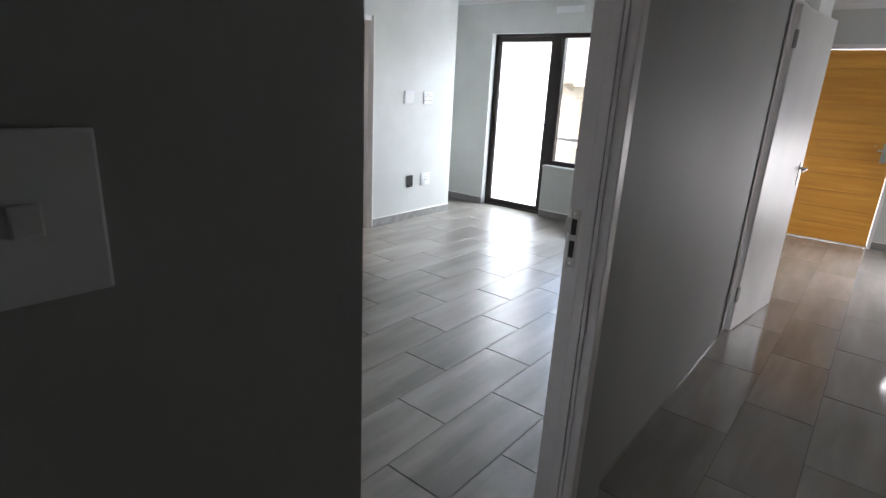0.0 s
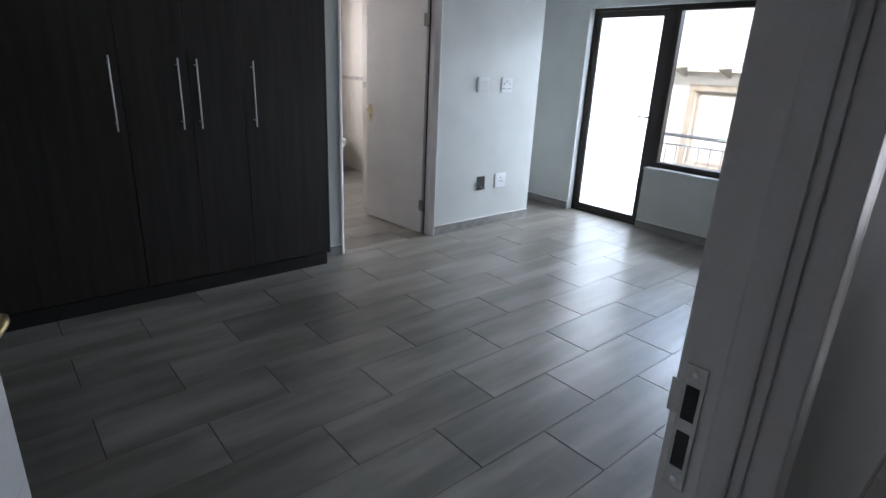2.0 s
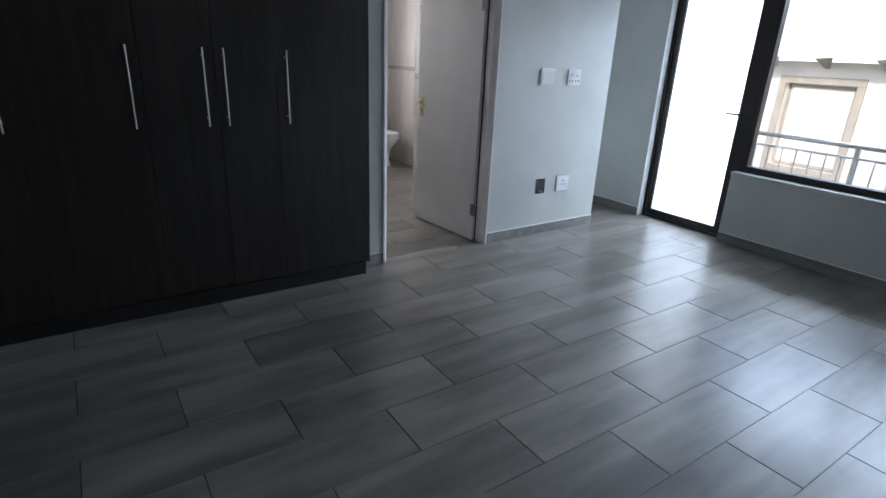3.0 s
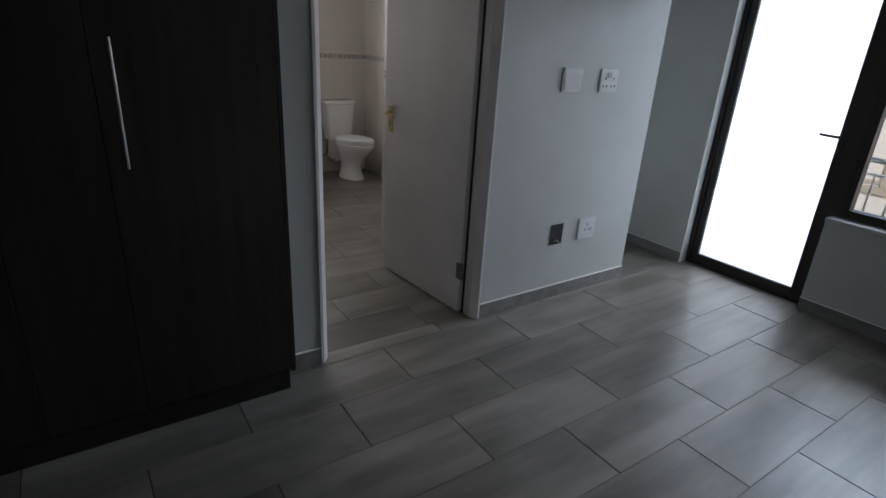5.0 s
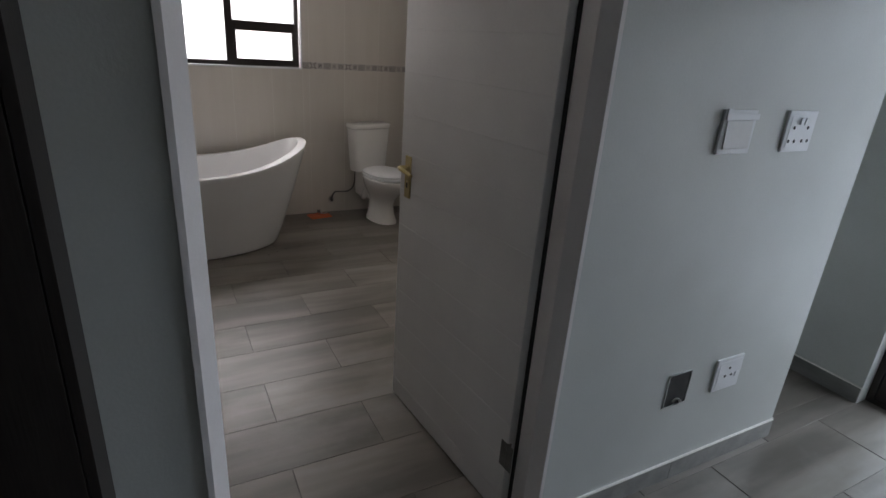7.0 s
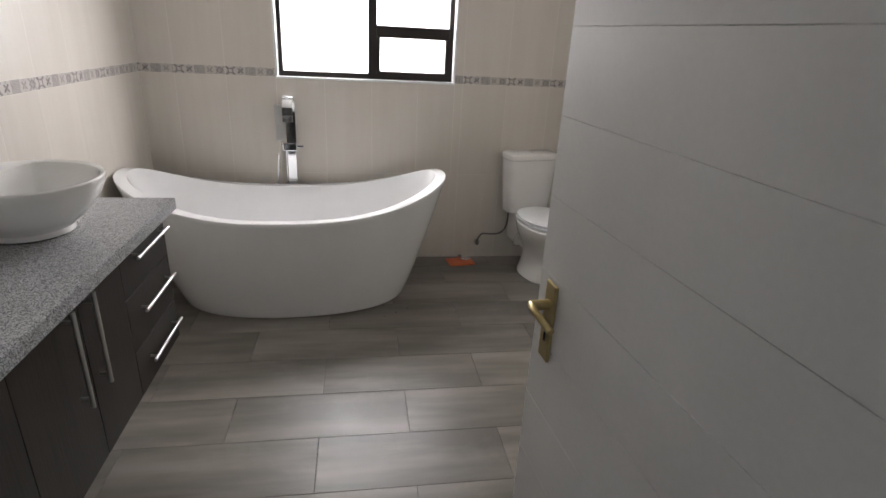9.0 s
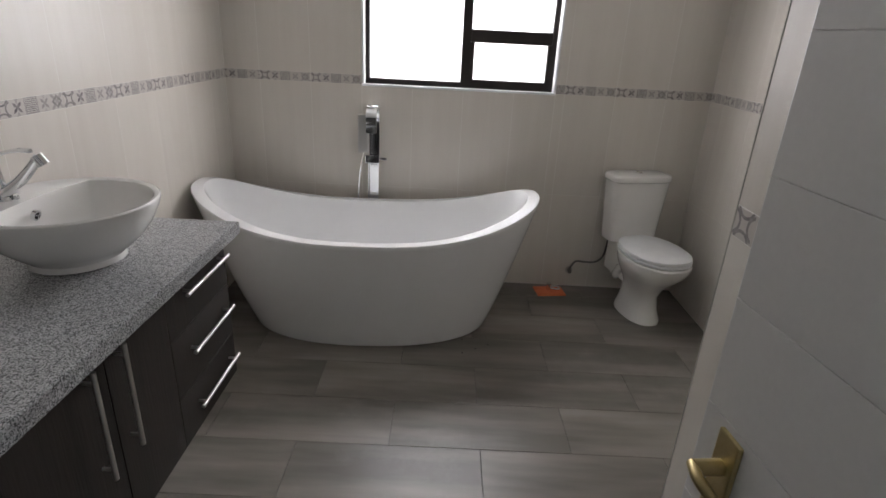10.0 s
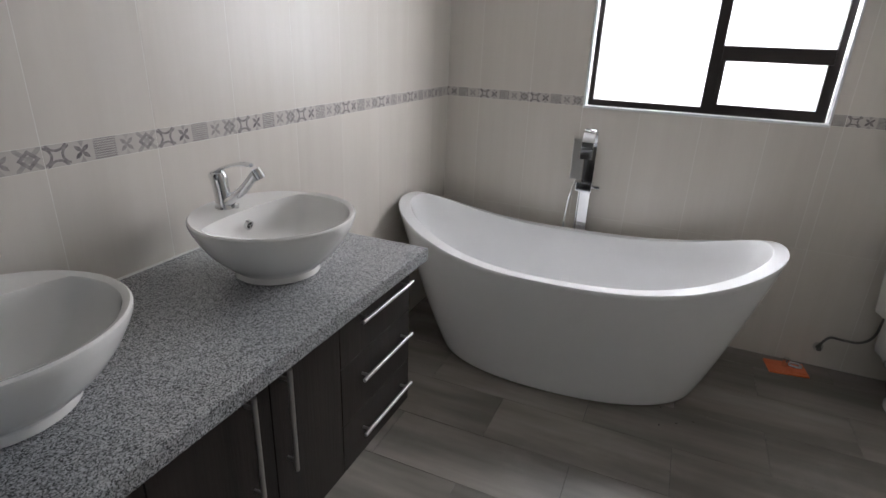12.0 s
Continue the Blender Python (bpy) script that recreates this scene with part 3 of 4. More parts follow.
part("window_sill", boxed(PATIO_B + 0.03, WINDOW_B, FY + 0.036, WIN_Y + 0.25, 0.601, 0.628, bevel=0.004), concrete, win, "outer cement sill")

# unseen window; the obscure pane is added to spread sun entering the hall
hwin = tagged(new("window_3"), "unseen side window of the hall with an added obscure pane", "window", kind="structure")
bm = boxed(1.08, 1.14, 5.3, 6.9, 0.9, 0.95)
box(bm, 1.08, 1.14, 5.3, 6.9, 2.05, 2.1)
box(bm, 1.081, 1.139, 5.3, 5.35, 0.95, 2.05)
box(bm, 1.081, 1.139, 6.85, 6.9, 0.95, 2.05)
part("window_frame", bm, bronze_frame, hwin)
part("pane", boxed(1.105, 1.111, 5.348, 6.852, 0.948, 2.052), frosted_glass, hwin)

BX = -7.85
bwin = tagged(new("window_2"), "dark bronze aluminium bathroom window with obscure panes", "window", kind="structure")
bm = boxed(BX - 0.03, BX + 0.03, 2.855, 3.985, 1.255, 1.285)
box(bm, BX - 0.03, BX + 0.03, 2.855, 3.985, 2.08, 2.11)
box(bm, BX - 0.029, BX + 0.029, 2.855, 2.88, 1.285, 2.08)
box(bm, BX - 0.029, BX + 0.029, 3.955, 3.985, 1.285, 2.08)
box(bm, BX - 0.034, BX + 0.034, 3.427, 3.479, 1.285, 2.08)
box(bm, BX - 0.036, BX + 0.036, 3.479, 3.955, 1.515, 1.585, bevel=0.004)
box(bm, BX + 0.005, BX + 0.038, 3.479, 3.955, 1.285, 1.305)
box(bm, BX + 0.005, BX + 0.038, 3.479, 3.501, 1.305, 1.515)
box(bm, BX + 0.005, BX + 0.038, 3.933, 3.955, 1.305, 1.515)
part("window_frame", bm, bronze_frame, bwin)
pane("pane", bwin, BX - 0.003, BX + 0.003, 2.878, 3.429, 1.283, 2.082, frosted_glass)
pane("pane", bwin, BX - 0.003, BX + 0.003, 3.477, 3.957, 1.283, 1.517, frosted_glass)
pane("pane", bwin, BX - 0.003, BX + 0.003, 3.477, 3.957, 1.583, 2.082, frosted_glass)
bm = boxed(BX + 0.032, BACK_X + 0.003, 2.843, 3.997, 1.242, 1.254, bevel=0.003)
part("window_sill", bm, plastic_white, bwin, "white tile trim along the sill")
for ya, yb in ((2.842, 2.853), (3.987, 3.998)):
    part("reveal_trim", boxed(BX + 0.032, BACK_X + 0.003, ya, yb, 1.256, 2.11, bevel=0.003), plastic_white, bwin, "white tile trim beside the window")


# ---- bedroom things ----
def wardrobe():
    w = thing("wardrobe", "dark wenge built-in wardrobe with tall doors and steel bar handles", "wardrobe", (-3.965, 0.0, 0))
    part("carcass", boxed(-0.57, -0.019, -0.58, 2.70, 0.095, 2.50), dark_edge, w)
    part("plinth", boxed(-0.53, -0.004, -0.58, 2.690, 0.0, 0.094), dark_edge, w, "dark recessed plinth")
    part("side_panel", boxed(-0.57, -0.001, 2.702, 2.719, 0.088, 2.50, bevel=0.001), dark_wood, w)
    part("cornice_board", boxed(-0.57, 0.0, -0.58, 2.719, 2.501, 2.549), dark_wood, w)
    seams = [-0.58, -0.10, 0.38, 0.905, 1.445, 1.805, 2.128, 2.701]
    bars = [-0.15, 0.33, 0.855, 1.392, 1.742, 1.846, 2.185]
    for a, b, h in zip(seams, seams[1:], bars):
        d = part("door", boxed(-0.0185, 0.0, a + 0.0015, b - 0.0015, 0.10, 2.498, bevel=0.0012), dark_wood, w)
        bm = rod(bmesh.new(), (0.045, h, 1.068), (0.045, h, 1.472), 0.0048, 12)
        for z in (1.11, 1.434):
            rod(bm, (-0.002, h, z), (0.045, h, z), 0.0045, 8)
        part("handle", bm, steel, d, "brushed steel bar handle", smooth=True)


wardrobe()


def wall_plate(name, label, y, z, kind):
    """An accessory plate on the painted wall beside the bathroom door."""
    p = thing(name, label, "wall socket" if kind != "blank" else "cover plate", (BATH_X1, y, z))
    w, h = (0.148, 0.128) if kind != "low" else (0.150, 0.140)
    part("plate", boxed(0.0005, 0.009, -w / 2, w / 2, -h / 2, h / 2, bevel=0.003), plastic_white, p)
    if kind == "blank":
        c = part("cover", boxed(0.010, 0.013, -w / 2 + 0.016, w / 2 - 0.016, -h / 2 + 0.016, h / 2 - 0.030, bevel=0.002), door_white, p, "dull film over the plate")
        c.rotation_euler = (0, radians(-2), 0)
        bm = boxed(0.0095, 0.0145, -w / 2 + 0.004, w / 2 + 0.004, h / 2 - 0.028, h / 2 - 0.010, bevel=0.002)
        box(bm, 0.0095, 0.0145, -w / 2 + 0.004, -w / 2 + 0.026, h / 2 - 0.012, h / 2 + 0.004, bevel=0.002)
        part("loose_strip", bm, plastic_white, p, "white peeling strip of film")
        return p
    part("bezel", boxed(0.009, 0.0105, -w / 2 + 0.014, w / 2 - 0.014, -h / 2 + 0.014, h / 2 - 0.014, bevel=0.0006), plastic_white, p)
    spots = [(-0.036, 0.012), (0.036, 0.012), (-0.05, -0.03), (-0.02, -0.03), (0.02, -0.03), (0.05, -0.03)] if kind == "double" else [(0.0, 0.025), (-0.018, -0.008), (0.018, -0.008)]
    for u, v in spots:
        part("pin_hole", rod(bmesh.new(), (0.0096, u, v), (0.0112, u, v), 0.0058, 10), black_hole, p)
    for u in ((-0.012, 0.012) if kind == "double" else (0.045,)):
        r = part("rocker", boxed(0.0105, 0.015, u - 0.008, u + 0.008, 0.022 if kind == "double" else -0.02, 0.045 if kind == "double" else 0.004, bevel=0.002), plastic_white, p)
        r.rotation_euler = (0, radians(5), 0)
    return p


wall_plate("cover_plate", "white blank cover plate, slightly loose, on the painted wall", 4.376, 1.347, "blank")
wall_plate("wall_socket", "white double plug socket with rocker switches on the painted wall", 4.684, 1.346, "double")
wall_plate("wall_socket", "white single plug socket low on the painted wall", 4.692, 0.440, "low")
hole = thing("wiring_box", "empty wiring box recess with dark inside and a loose wire", "wall box", (BATH_X1, 4.425, 0.435))
part("recess", boxed(0.0005, 0.0015, -0.055, 0.055, -0.068, 0.068), black_hole, hole, "dark open recess")
bm = bmesh.new()
for y0, y1, z0, z1 in ((-0.058, 0.058, 0.066, 0.070), (-0.058, 0.058, -0.070, -0.066), (-0.059, -0.055, -0.066, 0.066), (0.055, 0.059, -0.066, 0.066)):
    box(bm, 0.0, 0.004, y0, y1, z0, z1)
part("rim", bm, paint_grey, hole)
part("wire", tube(bmesh.new(), [(0.002, 0.03, -0.062), (0.012, 0.02, -0.05), (0.01, 0.0, -0.035), (0.003, -0.012, -0.05)], 0.004, 6), nickel, hole, "loose earth wire", smooth=True)

switch = thing("light_switch", "white light switch plate on the dark passage wall", "light switch", (-0.45, 0.085, 1.397))
part("plate", boxed(0.0005, 0.009, -0.060, 0.060, -0.061, 0.061, bevel=0.003), plastic_white, switch)
part("rocker", boxed(0.010, 0.014, 0.0, 0.02, -0.012, 0.012, bevel=0.002), plastic_white, switch)
part("rocker", boxed(0.010, 0.014, -0.03, -0.01, -0.012, 0.012, bevel=0.002), plastic_white, switch)

vent = thing("wall_vent", "white louvred air vent high on the window wall", "air vent", (-3.05, WIN_Y, 2.355))
part("backing", boxed(-0.17, 0.17, -0.006, -0.0005, -0.035, 0.035, bevel=0.001), plastic_white, vent)
for i in range(4):
    s = part("slat", boxed(-0.16, 0.16, -0.016, -0.004, -0.028 + i * 0.016, -0.024 + i * 0.016), plastic_white, vent)


# ---- bathroom things ----
def oval(cx, cy, a, b, z, n=64, power=2.4):
    """A ring round (cx, cy), half a along x and half b along y; z is a number or a function of the turn."""
    pts = []
    for i in range(n):
        t = 2 * math.pi * i / n
        c, s = math.cos(t), math.sin(t)
        x = a * math.copysign(abs(c) ** (2 / power), c)
        y = b * math.copysign(abs(s) ** (2 / power), s)
        pts.append((cx + x, cy + y, z(s) if callable(z) else z))
    return pts


def bathtub():
    tub = thing("bathtub", "white freestanding slipper bathtub with raised ends and thick rim", "bathtub", (-7.235, 2.962, 0), 3.0)

    def rim(s):
        return 0.583 + (0.180 if s > 0 else 0.186) * abs(s) ** 2.2

    def at(k):
        return lambda s: k * rim(s)

    rings = []
    for k in (0.0, 0.012, 0.03, 0.15, 0.3, 0.45, 0.6, 0.75, 0.88, 0.96, 0.99):
        g = k ** 0.85
        rings.append(oval(0, 0.018 * (1 - g), 0.370 + 0.043 * g - (0.008 if k == 0 else 0), 0.648 + 0.272 * g - (0.008 if k == 0 else 0), at(k), power=2.25 + 0.2 * g))
    rings.append(oval(0, 0, 0.409, 0.916, at(1.0), power=2.45))
    rings.append(oval(0, 0, 0.357, 0.858, at(1.0), power=2.45))
    rings.append(oval(0, 0, 0.350, 0.851, lambda s: rim(s) - 0.008, power=2.45))
    for k in (0.85, 0.7, 0.55, 0.4, 0.28):
        g = (k - 0.28) / 0.6
        rings.append(oval(0, 0, 0.255 + 0.09 * g ** 0.6, 0.56 + 0.27 * g ** 0.75, (lambda q: (lambda s: 0.13 + (rim(s) - 0.13) * q))((k - 0.2) / 0.8), power=2.25))
    rings.append(oval(0, 0, 0.20, 0.50, 0.135, power=2.25))
    part("shell", loft(bmesh.new(), rings), acrylic, tub, smooth=True)
    part("drain", rod(bmesh.new(), (0, 0, 0.134), (0, 0, 0.139), 0.03, 20), chrome, tub, "chrome drain")
    return tub


bathtub()

filler = thing("bath_filler", "chrome freestanding bath filler with arched spout and hand shower", "bath tap", (-7.705, 2.925, 0))
part("floor_plate", boxed(-0.05, 0.05, -0.06, 0.06, 0.0, 0.012, bevel=0.003), chrome, filler)
part("column", boxed(-0.02, 0.02, -0.028, 0.028, 0.012, 0.80, bevel=0.004), chrome, filler)
part("body", boxed(-0.03, 0.035, -0.055, 0.035, 0.795, 0.845, bevel=0.005), chrome, filler, "chrome mixer body")
arch = [(0.0, 0.845), (0.0, 1.06)] + [(0.075 - 0.075 * math.cos(t), 1.06 + 0.085 * math.sin(t)) for t in (0.4, 0.8, 1.2, 1.6, 2.0, 2.4, 2.8, 3.1416)] + [(0.15, 1.0)]
rings = []
for i, (u, w) in enumerate(arch):
    p, q = Vector(arch[max(i - 1, 0)]), Vector(arch[min(i + 1, len(arch) - 1)])
    d = (q - p).normalized()
    nx, nz = -d.y * 0.008, d.x * 0.008
    rings.append([(u + nx, -0.030, w + nz), (u + nx, 0.030, w + nz), (u - nx, 0.030, w - nz), (u - nx, -0.030, w - nz)])
part("spout", loft(bmesh.new(), rings), chrome, filler, "flat arched chrome spout", smooth=True)
part("lever", boxed(-0.01, 0.01, 0.035, 0.075, 0.812, 0.828, bevel=0.004), chrome, filler)
hand = part("hand_shower", boxed(0.0, 0.022, -0.098, -0.034, 0.855, 1.085, bevel=0.006), steel, filler, "flat chrome hand shower")
part("hose", tube(bmesh.new(), [(0.012, -0.06, 0.858), (0.03, -0.085, 0.74), (0.02, -0.10, 0.5), (0.01, -0.075, 0.32), (0.0, -0.045, 0.42), (0.0, -0.035, 0.79)], 0.006, 8), chrome, filler, "chrome shower hose", smooth=True)


def toilet():
    w = thing("toilet", "white ceramic close-coupled toilet with closed lid", "toilet", (-7.735, 4.515, 0), 13.0)
    # foot and bowl
    rings = []
    for z, cx, a, b in ((0.0, 0.33, 0.175, 0.105), (0.02, 0.33, 0.175, 0.105), (0.08, 0.325, 0.15, 0.088), (0.16, 0.325, 0.135, 0.082), (0.22, 0.34, 0.15, 0.098), (0.28, 0.365, 0.185, 0.135), (0.33, 0.385, 0.215, 0.165), (0.375, 0.395, 0.232, 0.180), (0.40, 0.397, 0.235, 0.182), (0.408, 0.397, 0.228, 0.176)):
        rings.append(oval(cx, 0, a, b, z, 40, 2.3))
    bm = loft(bmesh.new(), rings)
    box(bm, 0.01, 0.30, -0.085, 0.085, 0.18, 0.40, bevel=0.02)
    part("bowl", bm, porcelain, w, smooth=True)
    rings = [oval(0.392, 0, 0.232 + d, 0.182 + d, z, 40, 2.3) for z, d in ((0.412, -0.006), (0.416, 0.0), (0.428, 0.0), (0.431, -0.005))]
    part("seat", loft(bmesh.new(), rings), plastic_white, w, smooth=True)
    rings = [oval(0.390, 0, 0.230 + d, 0.180 + d, z, 40, 2.3) for z, d in ((0.435, -0.005), (0.438, 0.0), (0.448, -0.002), (0.456, -0.02), (0.459, -0.06))]
    part("lid", loft(bmesh.new(), rings), plastic_white, w, "closed white seat lid", smooth=True)
    rings = [oval(0.095, 0, 0.078 + 0.010 * k, 0.158 + 0.030 * k, 0.412 + 0.37 * k, 40, 5) for k in (0.0, 0.02, 0.3, 0.7, 1.0)]
    part("cistern", loft(bmesh.new(), rings), porcelain, w, smooth=True)
    rings = [oval(0.095, 0, 0.094 + d, 0.195 + d, z, 40, 5) for z, d in ((0.785, -0.004), (0.790, 0.0), (0.812, 0.0), (0.823, -0.008), (0.828, -0.03))]
    lid = part("cistern_lid", loft(bmesh.new(), rings), porcelain, w, smooth=True)
    part("flush_button", rod(bmesh.new(), (0.095, 0, 0.827), (0.095, 0, 0.833), 0.022, 20), chrome, lid, "chrome flush button")
    bm = tube(bmesh.new(), [(0.30, -0.075, 0.29), (0.22, -0.082, 0.26), (0.17, -0.075, 0.20), (0.12, -0.05, 0.17), (0.05, -0.03, 0.18)], 0.03, 14)
    part("trap", bm, porcelain, w, "moulded trap outlet at the back of the pan", smooth=True)
    for s in (-1, 1):
        part("seat_hinge", rod(bmesh.new(), (0.185, s * 0.07 - 0.02, 0.43), (0.185, s * 0.07 + 0.02, 0.43), 0.011, 12), plastic_white, w)
    return w


toilet()

pipe = thing("water_pipe", "thin braided water pipe from wall valve to the toilet cistern", "water pipe", (-7.75, 4.225, 0.12))
bm = rod(bmesh.new(), (0.0, 0, 0), (0.035, 0, 0), 0.012, 12)
rod(bm, (0.028, 0, -0.012), (0.028, 0, 0.03), 0.008, 10)
part("valve", bm, hinge_steel, pipe, "angle valve", smooth=True)
part("rosette", rod(bmesh.new(), (0.0, 0, 0), (0.006, 0, 0), 0.024, 16), nickel, pipe)
part("hose", tube(bmesh.new(), [(0.028, 0, 0.028), (0.03, 0.03, 0.075), (0.03, 0.09, 0.075), (0.03, 0.16, 0.08), (0.04, 0.205, 0.14), (0.05, 0.215, 0.30)], 0.0065, 8), hinge_steel, pipe, "braided hose", smooth=True)

tray = thing("orange_sachet", "flat orange packet with a small chrome tap fitting lying on it", "packet", (-7.645, 4.09, 0), 8)
bm = boxed(-0.065, 0.065, -0.095, 0.095, 0.0, 0.010, bevel=0.004)
part("packet", bm, orange_box, tray)
part("packet_rim", boxed(-0.05, 0.05, -0.08, 0.08, 0.010, 0.014, bevel=0.002), orange_box, tray)
fitting = thing("tap_fitting", "small chrome pipe fitting lying on an orange packet", "fitting", (-7.655, 4.085, 0.014))
part("barrel", rod(bmesh.new(), (0, 0, 0), (0, 0, 0.045), 0.016, 16), chrome, fitting, smooth=True)
part("elbow", tube(bmesh.new(), [(0.0, 0.01, 0.012), (0.02, 0.04, 0.012), (0.01, 0.07, 0.012), (-0.02, 0.06, 0.012), (-0.02, 0.02, 0.012)], 0.007, 8), chrome, fitting, smooth=True)


def vanity():
    v = thing("vanity_unit", "dark wenge wall-hung vanity unit with drawers and steel bar handles", "vanity unit", (0, 0, 0))
    part("carcass", boxed(-6.088, -4.245, VAN_Y + 0.002, 2.614, 0.368, 0.878), dark_edge, v)
    part("side_panel", boxed(-6.092, -6.0885, VAN_Y + 0.002, 2.632, 0.366, 0.878), dark_wood, v)

    def front(name, xa, xb, za, zb):
        return part(name, boxed(xa + 0.0015, xb - 0.0015, 2.6145, 2.632, za + 0.0015, zb - 0.0015, bevel=0.0012), dark_wood, v)

    def bar(parent, a, b):
        a, b = Vector(a), Vector(b)
        bm = rod(bmesh.new(), a, b, 0.006, 12)
        for k in (0.1, 0.9):
            p = a.lerp(b, k)
            rod(bm, (p.x, 2.631, p.z), p, 0.0045, 8)
        part("handle", bm, steel, parent, "brushed steel bar handle", smooth=True)

    for za, zb, zh in ((0.722, 0.874, 0.838), (0.530, 0.722, 0.650), (0.366, 0.530, 0.457)):
        d = front("drawer", -6.09, -5.69, za, zb)
        bar(d, (-6.065, 2.658, zh), (-5.767, 2.658, zh))
    for xa, xb, xh in ((-5.69, -5.42, -5.460), (-5.42, -5.11, -5.347), (-5.11, -4.68, -4.74), (-4.68, -4.247, -4.62)):
        d = front("door", xa, xb, 0.366, 0.874)
        bar(d, (xh, 2.658, 0.588), (xh, 2.658, 0.872))


vanity()
top = tagged(part("worktop", boxed(-6.165, -4.242, VAN_Y + 0.001, 2.664, 0.879, 0.922, bevel=0.004), granite), "speckled grey granite worktop on the vanity unit", "worktop")
structure("trim_worktop_seal", boxed(-6.16, -4.25, VAN_Y + 0.001, VAN_Y + 0.006, 0.9225, 0.928, bevel=0.001), grout_pale, "white sealant line behind the worktop", "trim")


def basin():
    """A round vessel basin with a tap deck on its wall side, and its mixer tap."""
    b = thing("basin", "white ceramic round vessel basin with tap deck on granite worktop", "basin", (-5.797, 2.355, 0.922), group="basins on the vanity")
    R = 0.230
    prof = [(0.115, 0.0), (0.122, 0.004), (0.120, 0.020), (0.124, 0.026), (0.152, 0.046), (0.184, 0.078), (0.209, 0.115), (0.224, 0.146), (R, 0.164), (0.2295, 0.170), (0.225, 0.174), (0.217, 0.172)]
    n = 72
    rings = []
    for r, z in prof:
        rings.append([(r * math.cos(2 * math.pi * i / n), r * 0.97 * math.sin(2 * math.pi * i / n), z) for i in range(n)])
    # inside: the deck pushes the bowl's edge forward on the wall side
    for k, z in ((1.0, 0.169), (0.994, 0.166), (0.985, 0.160), (0.972, 0.150), (0.95, 0.134), (0.88, 0.105), (0.76, 0.078), (0.58, 0.056), (0.36, 0.043), (0.12, 0.038)):
        ring = []
        for i in range(n):
            t = 2 * math.pi * i / n
            x, y = 0.211 * math.cos(t), 0.206 * math.sin(t)
            back = max(0.0, (-y - 0.065) / 0.133)
            y += back * 0.100
            ring.append((x * k, 0.02 * (1 - k) + y * k, z - 0.002 * back))
        rings.append(ring)
    part("bowl", loft(bmesh.new(), rings), porcelain, b, smooth=True)
    part("drain", rod(bmesh.new(), (0, 0.02, 0.038), (0, 0.02, 0.042), 0.03, 20), chrome, b, "chrome drain")
    o = part("overflow", rod(bmesh.new(), (0.02, -0.084, 0.130), (0.02, -0.0745, 0.1275), 0.0145, 20), chrome, b, "chrome overflow ring")
    for turn in (0.5, 2.6, 4.7):
        c, d = 0.0105 * math.cos(turn), 0.0105 * math.sin(turn)
        part("spoke", rod(bmesh.new(), (0.02, -0.0732, 0.1271), (0.02 + c, -0.0732 + 0.25 * d, 0.1271 + d), 0.0016, 6), chrome, o)
    part("overflow_hole", rod(bmesh.new(), (0.02, -0.076, 0.1279), (0.02, -0.0737, 0.1273), 0.0095, 16), black_hole, o)
    t = thing("mixer_tap", "chrome single-lever mixer tap on the basin deck", "tap", (-5.775, 2.195, 1.088), group="taps on the basins")
    bm = rod(bmesh.new(), (0, 0, 0), (0, 0, 0.008), 0.029, 24, 0.027)
    # a waisted column that leans back a little and widens to its cap
    rings = []
    for z, r, y in ((0.006, 0.025, 0.0), (0.03, 0.0225, -0.002), (0.06, 0.0225, -0.006), (0.085, 0.0245, -0.011), (0.098, 0.025, -0.014), (0.106, 0.020, -0.013), (0.110, 0.010, -0.012)):
        rings.append([(r * math.cos(2 * math.pi * i / 20), y + r * math.sin(2 * math.pi * i / 20), z) for i in range(20)])
    loft(bm, rings)
    part("body", bm, chrome, t, smooth=True)
    # a flat-sided spout that rises from the foot and narrows towards its end
    rings = []
    for k in range(9):
        g = k / 8
        y, z, w, h = 0.008 + 0.098 * g, 0.020 + 0.094 * g - 0.012 * math.sin(math.pi * g), 0.019 - 0.006 * g, 0.017 - 0.006 * g
        rings.append([(-0.022 * g + w * math.cos(2 * math.pi * i / 16), y - 0.7 * h * math.sin(2 * math.pi * i / 16), z + 0.7 * h * math.sin(2 * math.pi * i / 16)) for i in range(16)])
    part("spout", loft(bmesh.new(), rings), chrome, t, "chrome spout", smooth=True)
    part("aerator", rod(bmesh.new(), (-0.022, 0.103, 0.122), (-0.027, 0.116, 0.096), 0.0155, 18), chrome, t, smooth=True)
    # a thin lever that arches forward from the cap
    rings = []
    for k in range(9):
        g = k / 8
        y, z, w = -0.016 + 0.112 * g, 0.104 + 0.030 * math.sin(1.9 * g), 0.021 - 0.012 * g
        rings.append([(-0.016 * g - w, y, z), (-0.016 * g - w * 0.6, y, z + 0.006), (-0.016 * g + w * 0.6, y, z + 0.006), (-0.016 * g + w, y, z), (-0.016 * g + w * 0.6, y, z - 0.004), (-0.016 * g - w * 0.6, y, z - 0.004)])
    part("lever", loft(bmesh.new(), rings), chrome, t, "chrome lever", smooth=True)
    part("chain_eye", rod(bmesh.new(), (-0.014, 0.030, 0.0), (-0.014, 0.030, 0.014), 0.008, 14), chrome, t, smooth=True)
    return b, t


first_basin, first_tap = basin()
copy_thing(first_basin, pose(-5.075, 2.345, 0.922))
copy_thing(first_tap, pose(-5.065, 2.195, 1.088))

